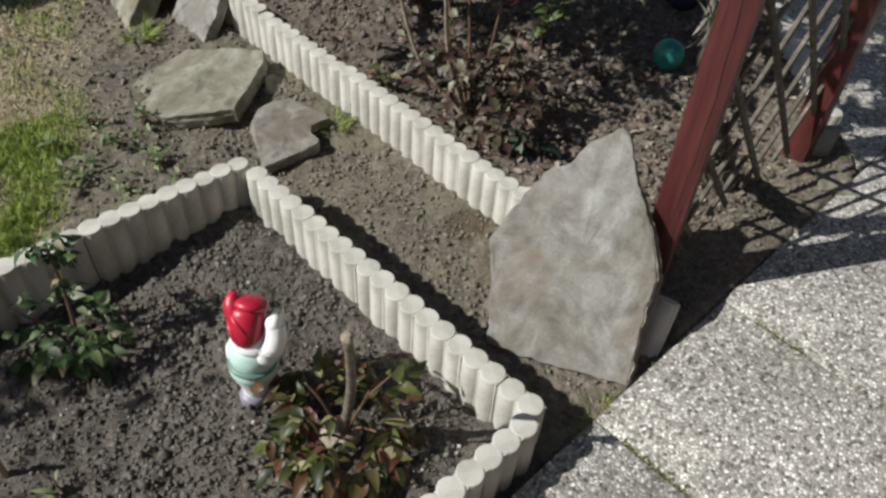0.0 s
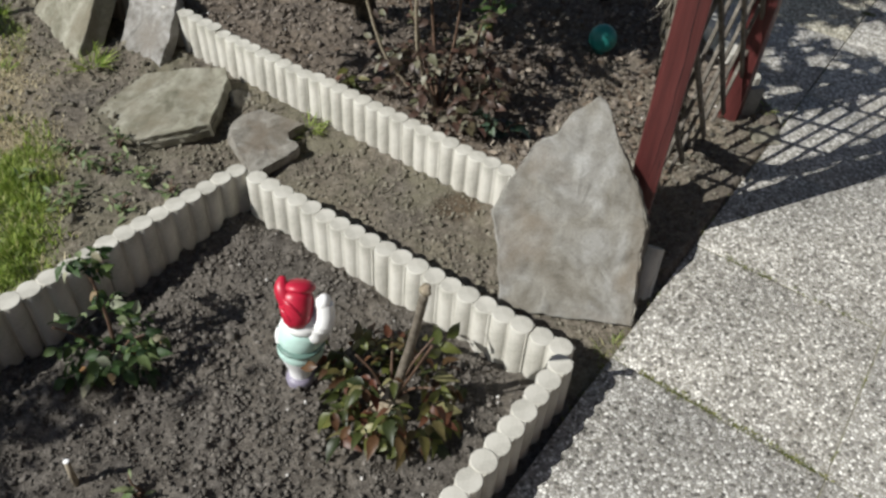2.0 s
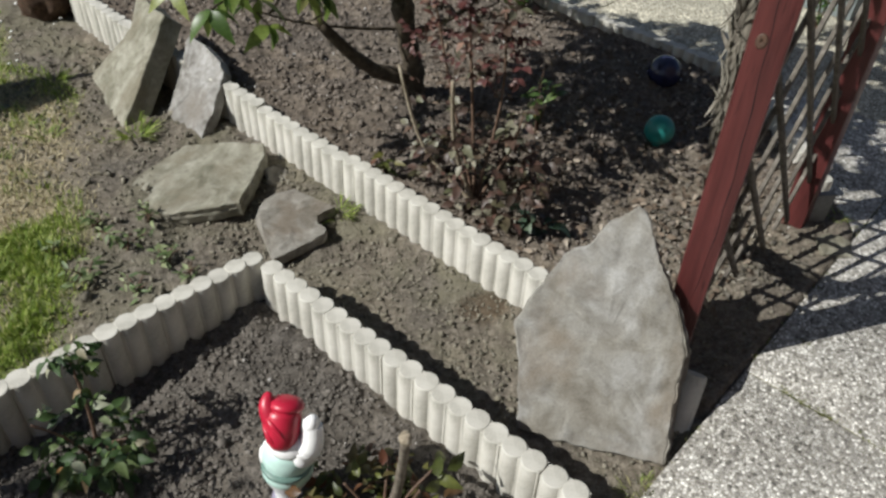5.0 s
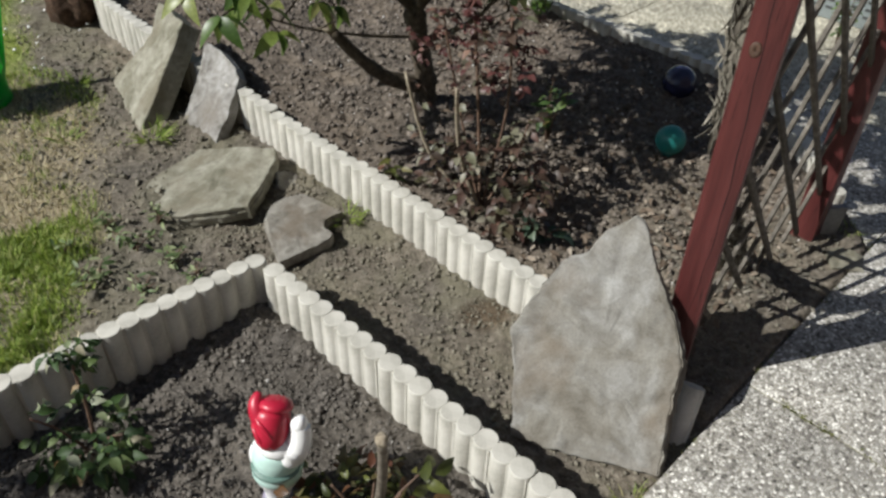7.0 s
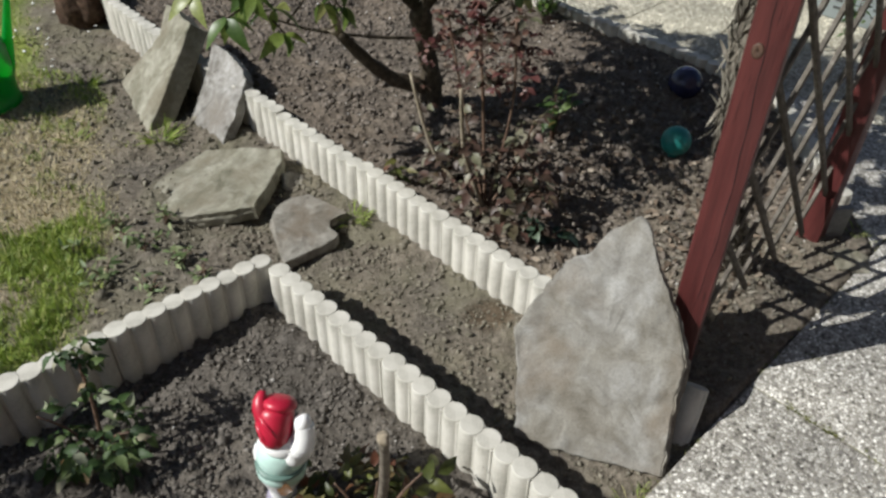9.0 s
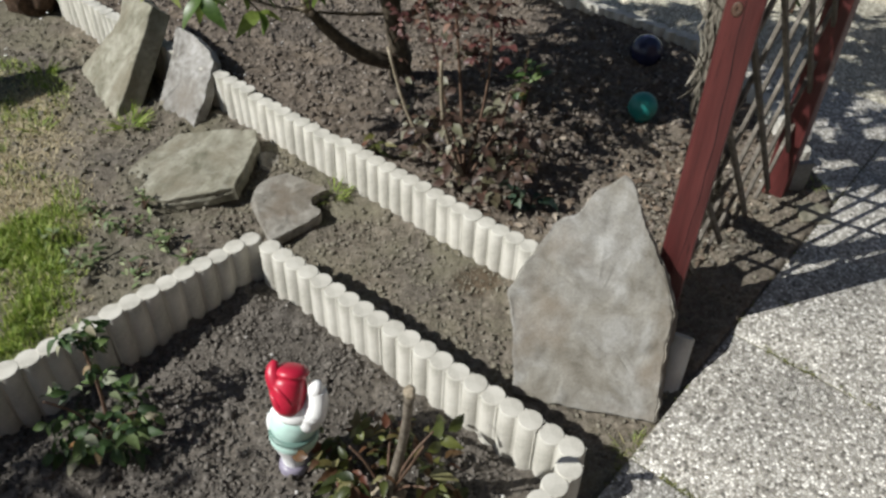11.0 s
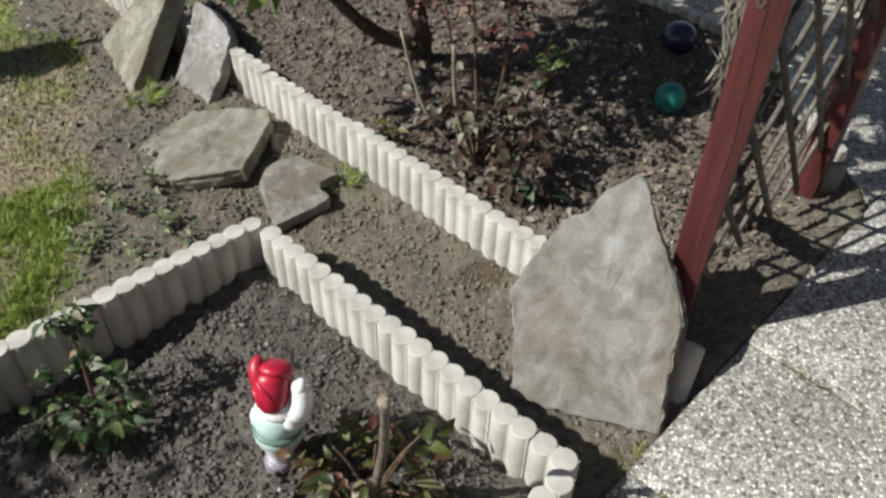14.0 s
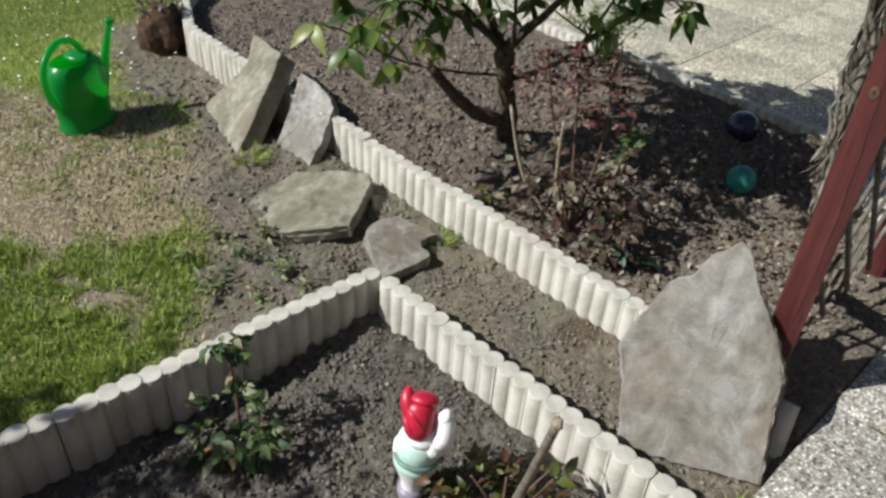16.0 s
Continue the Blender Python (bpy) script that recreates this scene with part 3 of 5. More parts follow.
def blades(name, count, d0, d1, n0, n1, which, mat, length, label, flat=0.35, floor=0.0):
    """Blades of grass, two triangles each, where the cover has them."""
    d, n = rng.uniform(d0, d1, count), rng.uniform(n0, n1, count)
    keep = cover(d, n)[which] > rng.uniform(floor, 1, count)
    d, n = d[keep], n[keep]
    k = len(d)
    x, y, z = DIR.x * d + NRM.x * n, DIR.y * d + NRM.y * n, height(d, n) - 0.002
    L = length * rng.uniform(0.5, 1.3, k)
    az, lean = rng.uniform(0, 2 * np.pi, k), rng.uniform(flat, 1.35, k)
    w = rng.uniform(0.0013, 0.0028, k)
    ca, sa = np.cos(az), np.sin(az)
    p = np.stack([x, y, z], -1)
    side = np.stack([-sa * w, ca * w, 0 * w], -1)
    mid = p + np.stack([ca * np.sin(lean * 0.6) * L * 0.55, sa * np.sin(lean * 0.6) * L * 0.55, np.cos(lean * 0.6) * L * 0.55], -1)
    top = mid + np.stack([ca * np.sin(lean) * L * 0.45, sa * np.sin(lean) * L * 0.45, np.cos(lean) * L * 0.45], -1)
    v = np.stack([p - side, p + side, mid + side * 0.8, mid - side * 0.8, top], 1).reshape(-1, 3)
    b = (np.arange(k) * 5)[:, None]
    f = np.concatenate([b + [0, 1, 2], b + [0, 2, 3], b + [3, 2, 4]])
    ob = part(name, arrays(name, v, f, False), mat)
    return tagged(ob, label, "grass", kind="stuff")


blades("lawn_grass", 170000, -1.2, 1.6, -3.9, -1.72, "turf", GRASS, 0.034, "short green lawn grass in uneven tufts")
blades("lawn_grass", 90000, -0.8, 3.4, -7.6, -3.2, "turf", GRASS, 0.034, "short green lawn grass in the sun")
blades("long_grass", 60000, -0.9, 1.2, -3.3, -1.74, "thick", GRASS, 0.06, "longer bright green tufts along the edge of the lawn", 0.2)
blades("dry_grass", 80000, -0.4, 1.5, -4.6, -1.75, "dry", STRAW, 0.026, "sparse straw-coloured dry grass", 0.8)

# ---- paving ----
SLAB, GAP, D0, N0 = 0.604, 0.0045, 1.0375, -0.425
pavement = thing("pavement", "grey washed-aggregate concrete paving slabs with mossy joints", "paving", kind="structure")
joint_mat = mottled("mossy_joint", [(0.25, (0.15, 0.135, 0.11)), (0.5, (0.25, 0.235, 0.19)), (0.75, (0.23, 0.24, 0.11))], 12, 90, 0.95, 0.4, 0.003)
TURNED = math.degrees(math.atan2(DIR.y, DIR.x))


def slab_shape(along, across, mat=AGGREGATE):
    bm = bmesh.new()
    box(bm, (-along / 2 + GAP / 2, -across / 2 + GAP / 2, -0.045), (along / 2 - GAP / 2, across / 2 - GAP / 2, 0), 0.004)
    me = finish(bm, "paving_slab", True, 40)
    me.materials.append(mat)
    return me


whole, narrow, older = slab_shape(SLAB, SLAB), slab_shape(0.25, SLAB, OLD_AGGREGATE), slab_shape(SLAB, SLAB, OLD_AGGREGATE)


def lay(mesh, d, n):
    ob = new("paving_slab", mesh)
    c = W(d, n, random.uniform(-0.002, 0.001))
    ob.matrix_basis = pose(*c, random.uniform(-0.15, 0.15), random.uniform(-0.15, 0.15), TURNED + random.uniform(-0.12, 0.12) + 180 * random.randint(0, 1))
    ob.parent = pavement


for j in range(0, 5):
    for i in range(-7, 12):
        lay(whole, D0 + (i + 0.5) * SLAB, N0 + (j + 0.5) * SLAB)


def lay_cut(d, n):
    """A slab whose corner is cut off along the slanting end of the rear bed."""
    bm = bmesh.new()
    h = SLAB / 2 - GAP / 2
    box(bm, (-h, -h, -0.045), (h, h, 0), 0.004)
    # the slab's own y axis runs against n
    at, ahead = W(2.58, -0.5), (DIR * 0.715 + NRM * 0.699).normalized()
    turn = pose(*W(d, n), 0, 0, TURNED)
    inv = turn.inverted()
    cut = bmesh.ops.bisect_plane(bm, geom=bm.verts[:] + bm.edges[:] + bm.faces[:], plane_co=inv @ (at + ahead * 0.03), plane_no=inv.to_3x3() @ ahead, clear_inner=True)
    edges = [e for e in cut["geom_cut"] if isinstance(e, bmesh.types.BMEdge)]
    if edges:
        bmesh.ops.contextual_create(bm, geom=edges)
    if len(bm.verts) < 4:
        bm.free()
        return
    me = finish(bm, "paving_slab", True, 40)
    me.materials.append(AGGREGATE)
    ob = new("paving_slab", me)
    ob.matrix_basis, ob.parent = turn, pavement


for j in (-2, -1):
    for i in range(2, 11):
        d, n = D0 + (i + 0.5) * SLAB, N0 + (j + 0.5) * SLAB
        if i < 4:
            lay_cut(d, n)
        else:
            lay(older, d, n)
for j in range(-9, -2):
    lay(narrow, 3.47, N0 + (j + 0.5) * SLAB)
    for i in range(0, 7):
        lay(older, 3.595 + (i + 0.5) * SLAB, N0 + (j + 0.5) * SLAB)
bed_bm = bmesh.new()
for a, b, c, e in ((D0 - 7 * SLAB, N0 + 0.004, D0 + 12 * SLAB, N0 + 5 * SLAB), (3.36, N0 - 9 * SLAB, 3.595 + 7 * SLAB, N0 - 0.004), (2.9, N0 - 0.25, 3.355, N0 - 0.004)):
    bed_bm.faces.new([bed_bm.verts.new(W(*p, -0.005)) for p in ((a, b), (c, b), (c, e), (a, e))])
part("joint_filling", bed_bm, joint_mat, pavement, "dark joints with moss", smooth=False)
# weeds in the joints
weed_at = []
for _ in range(2600):
    along = random.random() < 0.5
    i, j, s = random.randint(-3, 8), random.randint(0, 3), random.uniform(0, 1)
    d, n = (D0 + (i + s) * SLAB, N0 + j * SLAB) if along else (D0 + i * SLAB, N0 + (j + s) * SLAB)
    if noise.noise(Vector((d * 4, n * 4, 3.3))) > 0.1:
        weed_at.append((d + random.gauss(0, 0.004), n + random.gauss(0, 0.004)))
# thicker growth in the joints beside the bed
for d, n0, n1, k in ((D0, -0.33, -0.18, 34), (D0 + 0.004, -0.12, 0.12, 18), (D0 + SLAB, -0.32, -0.17, 30), (D0 + SLAB, -0.1, 0.15, 8), (D0 + 1.38 * SLAB, -0.36, -0.31, 8), (D0, -0.31, 0.19, 40), (D0, -0.17, -0.1, 16), (D0, 0.03, 0.15, 22), (1.67, 0.18, 0.22, 10), (3.83, -0.44, -0.39, 40)):
    for _ in range(3 * k):
        weed_at.append((d + random.gauss(0, 0.006), random.uniform(n0, n1)))
for _ in range(40):
    weed_at.append((random.gauss(1.06, 0.05), N0 + random.gauss(0, 0.01)))
JOINT_WEED = leafy("joint_weed_leaf", [(0, (0.07, 0.08, 0.025)), (0.6, (0.15, 0.165, 0.045)), (1, (0.26, 0.25, 0.1))], 0.6, True, 0.3)
weed_poses = []
for d, n in weed_at:
    for _ in range(4):
        a = random.uniform(0, 6.3)
        weed_poses.append(leaf_pose(W(d, n, -0.006), (math.cos(a), math.sin(a), random.uniform(0.2, 1.6)), random.uniform(-1, 1), random.uniform(0.5, 1.4)))
weeds = part("joint_weeds", scatter("joint_weeds", leaf_verts(0.012, 0.004, 0.2, 0.2, 2), weed_poses), JOINT_WEED)
tagged(weeds, "small yellow-green weeds growing in the paving joints", "weeds", kind="stuff")

# ---- palisade edging ----
pal_bm = bmesh.new()
lathe(pal_bm, [(0.0322, -0.24), (0.0322, -0.0035), (0.0315, -0.001), (0.0303, 0.0), (0.0285, 0.0)], 18)
box(pal_bm, (-0.0289, -0.0205, -0.24), (0.0289, 0.0225, -0.003))
palisade_mesh = finish(pal_bm, "palisade", True, 50)
palisade_mesh.materials.append(CONCRETE)


def edging(line, top, label, step=0.0578, unit=9, seed=0, uneven=0.006):
    """A row of round concrete palisades along a line of points; every unit sits a little differently."""
    r = random.Random(seed)
    row = thing("bed_edging", label, "edging", group="concrete bed edgings", kind="structure")
    pts = [Vector(p) for p in line]
    run, k = 0.0, 0
    lift = shift = tip = 0.0
    for a, b in zip(pts, pts[1:]):
        length = (b - a).length
        way = (b - a) / length
        side = Vector((-way.y, way.x, 0))
        while run <= length:
            if k % unit == 0:
                lift, shift, tip = r.uniform(-uneven, uneven), r.uniform(-0.006, 0.006), r.uniform(-1.0, 1.0)
            p = a + way * run + side * shift
            ob = new("palisade", palisade_mesh)
            ob.matrix_basis = pose(p.x, p.y, top + lift + r.uniform(-0.0018, 0.0018), 0, r.uniform(-0.5, 0.5), math.degrees(math.atan2(way.y, way.x)) + 180 * r.randint(0, 1)) @ pose(0, 0, 0, tip + r.uniform(-0.4, 0.4), 0, 0)
            ob.scale = (1, r.uniform(0.97, 1.03), 1)
            ob.parent = row
            run, k = run + step + (0.0035 if (k + 1) % unit == 0 else 0), k + 1
        run -= length
    return row


edging([(-0.580, 1.733, 0), (0.262, 0.949, 0)], 0.141, "pale concrete palisade edging with scalloped top along the front bed", seed=3)
edging([(-0.645, 1.772, 0), (-1.47, 1.0, 0), (-2.0, 0.47, 0), W(-1.0, -1.76)], 0.14, "pale concrete palisade edging between front bed and lawn", seed=4)
edging([(0.21, 0.921, 0), W(-1.0, -0.478), W(-1.0, -1.74)], 0.146, "pale concrete palisade edging beside the paving", seed=5)
edging([W(row_d(n), n) for n in np.arange(-0.93, -5.3, -0.1)], 0.112, "long pale concrete palisade edging of the rear bed", seed=6, uneven=0.009)
edging([W(BACK_D, -5.2), W(BACK_D, -1.23), W(2.66, -0.6)], 0.083, "concrete palisade edging between rear bed and paving", seed=7)


def lone_palisade(top, way, wide, label):
    ob = new("edging_stone", palisade_mesh)
    ob.matrix_basis = Matrix.Translation(top) @ Vector(way).to_track_quat("Z", "Y").to_matrix().to_4x4() @ Matrix.Diagonal((wide, wide, 1, 1))
    return tagged(ob, label, "edging stone")


lone_palisade((0.632, 1.385, 0.085), (0.32, 0.66, 1.0), 1.08, "loose pale concrete palisade leaning in the shade of the big slab")

# ---- stones ----


def stone(name, origin, right, normal, outline, thick, mat, label, rough=0.004, seed=0, step=0.014, strata=7, flare=(0, 0), ragged=1.0):
    """A split slab: an outline in its own plane, an uneven bedding face, stepped layers at its sides."""
    r = random.Random(seed)
    o, nv = Vector(origin), Vector(normal).normalized()
    u = Vector(right)
    u = (u - nv * u.dot(nv)).normalized()
    v = nv.cross(u)
    pts = [Vector(p) for p in outline]
    ring = []
    for a, b in zip(pts, pts[1:] + pts[:1]):
        k = max(1, round((b - a).length / step))
        for i in range(k):
            q = a.lerp(b, i / k)
            out = Vector((b.y - a.y, a.x - b.x)).normalized()
            ring.append(q + out * (noise.noise(Vector((q.x * 45, q.y * 45, seed))) * rough * 0.9 + noise.noise(Vector((q.x * 13, q.y * 13, seed + 5))) * rough * 0.9))
    c = sum(ring, Vector((0, 0))) / len(ring)
    size = sum((q - c).length for q in ring) / len(ring)

    def at(q, depth):
        return o + u * q.x + v * q.y - nv * depth

    def relief(q):
        """Broad swells with a few shallow broken steps."""
        near = min(1.0, (q - c).length / size * 2.2)
        swell = noise.noise(Vector((q.x * 8, q.y * 8, seed))) * 0.6 + noise.noise(Vector((q.x * 26, q.y * 26, seed))) * 0.35 * near + noise.noise(Vector((q.x * 70, q.y * 70, seed))) * 0.18 * near ** 2
        layer = noise.noise(Vector((q.x * 6 + 3, q.y * 6, seed + 9)))
        return -rough * (swell + 0.9 * near * (float(sstep(0.12, 0.17, layer)) - float(sstep(-0.2, -0.16, layer))))

    bm = bmesh.new()
    rings = []
    for s in (0.08, 0.16, 0.25, 0.34, 0.43, 0.52, 0.6, 0.68, 0.75, 0.82, 0.88, 0.93, 0.965, 0.988, 1.0):
        rings.append([bm.verts.new(at(c + (q - c) * s, relief(c + (q - c) * s) + (0.003 if s > 0.99 else 0))) for q in ring])
    depth = 0.004
    for k in range(strata):
        t = (k + 1) / strata
        # every layer: a broken lip, then a recess under it
        push = Vector(flare) * t
        jut = r.uniform(-0.5, 1.0) * rough * 1.3 * ragged
        for part_of, inward in ((0.15, 0.0), (0.75, 0.0), (0.95, rough * r.uniform(0.3, 1.0) * ragged)):
            z = depth + (thick - depth) * (k + part_of) / strata
            line = []
            for q in ring:
                away = (q - c).normalized()
                lip = jut - inward + rough * 1.1 * ragged * noise.noise(Vector((q.x * 34, q.y * 34, seed + k * 1.7)))
                side = max(0.0, away.dot(Vector(flare).normalized())) if Vector(flare).length else 0.0
                line.append(bm.verts.new(at(q + away * lip + push * side, z)))
            rings.append(line)
    m = len(ring)
    top = bm.verts.new(at(c, relief(c)))
    for k in range(m):
        bm.faces.new((top, rings[0][k], rings[0][(k + 1) % m]))
    for a, b in zip(rings, rings[1:]):
        for k in range(m):
            bm.faces.new((a[k], b[k], b[(k + 1) % m], a[(k + 1) % m]))
    back = bm.verts.new(at(c, thick))
    for k in range(m):
        bm.faces.new((back, rings[-1][(k + 1) % m], rings[-1][k]))
    ob = part(name, bm, mat, angle=32)
    return tagged(ob, label, "stone", group="loose flat stones")


stone("stone_slab", (0.15, 1.29, 0.0), (0.36, -0.124, 0), (-0.2526, -0.7332, 0.6313),
      [(-0.005, -0.03), (0.08, -0.035), (0.21, -0.03), (0.385, -0.015), (0.372, 0.16), (0.37, 0.29), (0.338, 0.37), (0.252, 0.505), (0.2, 0.605), (0.172, 0.63), (0.108, 0.572), (0.068, 0.508), (0.008, 0.46), (-0.03, 0.378), (-0.082, 0.25), (-0.057, 0.19)],
      0.05, SLATE, "large grey-brown pointed stone slab leaning against the trellis post", 0.0065, 1, strata=3, ragged=0.6, flare=(0.016, -0.002))
stone("stone_slab", (-1.706, 3.305, -0.08), (0.299, -0.501, 0), (-0.658, -0.385, 0.649),
      [(-0.03, -0.012), (0.28, -0.03), (0.585, -0.012), (0.47, 0.25), (0.345, 0.495), (0.245, 0.478), (0.1, 0.47), (-0.01, 0.45), (0.13, 0.37), (0.07, 0.18)],
      0.095, MOSSY, "thick greenish-grey stone slab propped against the edging", 0.004, 2, strata=4, ragged=0.15, flare=(-0.012, -0.004))
stone("stone_slab", (-1.061, 2.733, -0.067), (0.19, -0.187, 0), (-0.516, -0.523, 0.678),
      [(-0.262, -0.03), (-0.12, -0.035), (0.002, -0.008), (-0.02, 0.11), (-0.047, 0.24), (-0.082, 0.306), (-0.156, 0.342), (-0.27, 0.362), (-0.4, 0.365), (-0.345, 0.24), (-0.295, 0.1)],
      0.05, GREYSTONE, "rough light-grey split stone propped beside a thicker slab", 0.006, 3, strata=3, ragged=0.3)
stone("flat_stone", (-0.98, 2.43, -0.018), (1, 0, 0), (-0.16, -0.03, 1),
      [(-0.29, -0.075), (-0.2, -0.15), (-0.075, -0.222), (0.06, -0.215), (0.192, -0.198), (0.215, -0.05), (0.238, 0.095), (0.217, 0.183), (0.06, 0.215), (-0.11, 0.225), (-0.18, 0.15), (-0.25, 0.06)],
      0.065, MOSSY, "flat greenish-grey stone lying on the soil", 0.005, 4, strata=3, ragged=0.8, flare=(-0.01, 0.02))
stone("flat_stone", (-0.59, 2.17, -0.018), (1, 0, 0), (0.02, -0.06, 1),
      [(-0.124, 0.005), (-0.09, -0.09), (-0.037, -0.206), (0.04, -0.142), (0.115, -0.076), (0.124, -0.048), (0.088, -0.012), (0.085, 0.028), (0.108, 0.058), (0.144, 0.076), (0.069, 0.122), (-0.013, 0.166), (-0.074, 0.143), (-0.118, 0.09)],
      0.045, BROWNSTONE, "small flat brownish stone with a notched edge on the soil", 0.004, 5, strata=3, ragged=0.6, flare=(-0.02, 0.02))
stone("flat_stone", (-0.69, 2.47, -0.045), (1, 0, 0), (0.5, -0.2, 1),
      [(-0.04, -0.04), (0.04, -0.05), (0.06, 0.03), (0.0, 0.06), (-0.05, 0.03)],
      0.03, BROWNSTONE, "small broken stone beside the edging", 0.006, 6, strata=2)
stone("flat_stone", (1.33, 2.04, 0.02), (1, 0, 0), (0.1, -0.2, 1),
      [(-0.06, -0.04), (0.05, -0.05), (0.07, 0.03), (0.0, 0.06), (-0.06, 0.03)],
      0.04, MOSSY, "small brownish stone at the edge of the paving", 0.006, 7, strata=2)

# ---- trellis ----
P1, P2 = Vector((0.608, 1.51, 0)), Vector((1.238, 2.187, 0))
SPAN = P2 - P1
trellis = thing("trellis", "red-brown wooden trellis side with two square posts and diamond lattice", "trellis", Matrix.Translation(P1) @ pose(0, 0, 0, 0, 0, math.degrees(math.atan2(SPAN.y, SPAN.x))) @ pose(0, 0, 0, -1.3, 0.7, 0))
post_bm = bmesh.new()
box(post_bm, (-0.042, -0.042, -0.12), (0.042, 0.042, 2.05), 0.011)
post_mesh = finish(post_bm, "post", True, 35)
FACED = pose(0, 0, 0, 0, 0, 16)
part("post", post_mesh, REDWOOD, trellis, m=FACED)
part("post", post_mesh, REDWOOD, trellis, m=pose(SPAN.length, 0, 0))
crack = bmesh.new()
line = [Vector((-0.0421, -0.006 - 0.012 * math.sin(k * 0.21) + 0.0018 * math.sin(k * 1.7), 0.22 + k * 0.045)) for k in range(25)]
tube(crack, line, [0.0003 + 0.0011 * math.sin(math.pi * k / 24) * (1 + 0.4 * math.sin(k * 2.3)) for k in range(25)], 6)
part("crack", crack, plain("dark_cracked_wood", (0.022, 0.008, 0.008), 0.9, 90, 0.3), trellis, "long dark drying crack", FACED)
knot_bm = bmesh.new()
lathe(knot_bm, [(0.013, 0.0), (0.011, 0.0015), (0.006, 0.002), (0.003, 0.0)], 14)
part("knot", knot_bm, plain("wood_knot", (0.085, 0.048, 0.032), 0.6, 200, 0.5), trellis, "pale knot in the wood", FACED @ pose(-0.0422, 0.014, 1.005, 0, -90, 0) @ Matrix.Diagonal((1.4, 1, 1, 1)))
top_bm = bmesh.new()
box(top_bm, (-0.1, -0.025, 2.05), (SPAN.length + 0.1, 0.025, 2.13), 0.005)
part("top_rail", top_bm, REDWOOD, trellis, smooth=True, angle=35)
LO, HI, S0, S1, STEEP = 0.1, 1.95, 0.037, SPAN.length - 0.037, 1.16
for sign, y, first in ((1, 0.0062, -0.944), (-1, -0.0062, 0.072)):
    c = first
    while c < HI + STEEP * S1:
        # the stretch of z = c + sign * STEEP * s that lies inside the panel
        s = sorted(((LO - c) / (sign * STEEP), (HI - c) / (sign * STEEP)))
        a, b = max(S0, s[0]), min(S1, s[1])
        if b - a > 0.03:
            bm = bmesh.new()
            length = (b - a) * math.hypot(1, STEEP)
            box(bm, (-length / 2, -0.006, -0.009), (length / 2, 0.006, 0.009), 0.0015)
            mid = (a + b) / 2
            part("slat", bm, SLATWOOD, trellis, m=pose(mid, y, c + sign * STEEP * mid, 0, -math.degrees(math.atan(STEEP)) * sign, 0), angle=35)
        c += 0.235
# grey shoe beside the second post
foot_bm = bmesh.new()
box(foot_bm, (-0.035, -0.012, -0.05), (0.035, 0.012, 0.15), 0.004)
part("post_shoe", foot_bm, plain("grey_concrete_shoe", (0.2, 0.205, 0.2), 0.8, 60, 0.2), trellis, "grey post shoe", pose(SPAN.length + 0.055, -0.05, 0.0, 4, 0, -40))

# ---- garden gnome: one plain figure ----
RED = plain("glossy_red_paint", (0.44, 0.014, 0.04), 0.38, 60, 0.1, relief=0.05)
WHITE = plain("white_paint", (0.86, 0.86, 0.84), 0.35, 60, 0.05, relief=0.05)
MINT = plain("mint_green_paint", (0.52, 0.72, 0.65), 0.35, 60, 0.07, relief=0.05)
BELT = plain("grey_green_paint", (0.12, 0.2, 0.17), 0.4, 60, 0.1, relief=0.05)
# the foot's lilac, darkened by the shade it stands in
SHADED_LILAC = plain("lilac_grey_with_shade", (0.24, 0.22, 0.28), 0.4, 60, 0.1, relief=0.05)


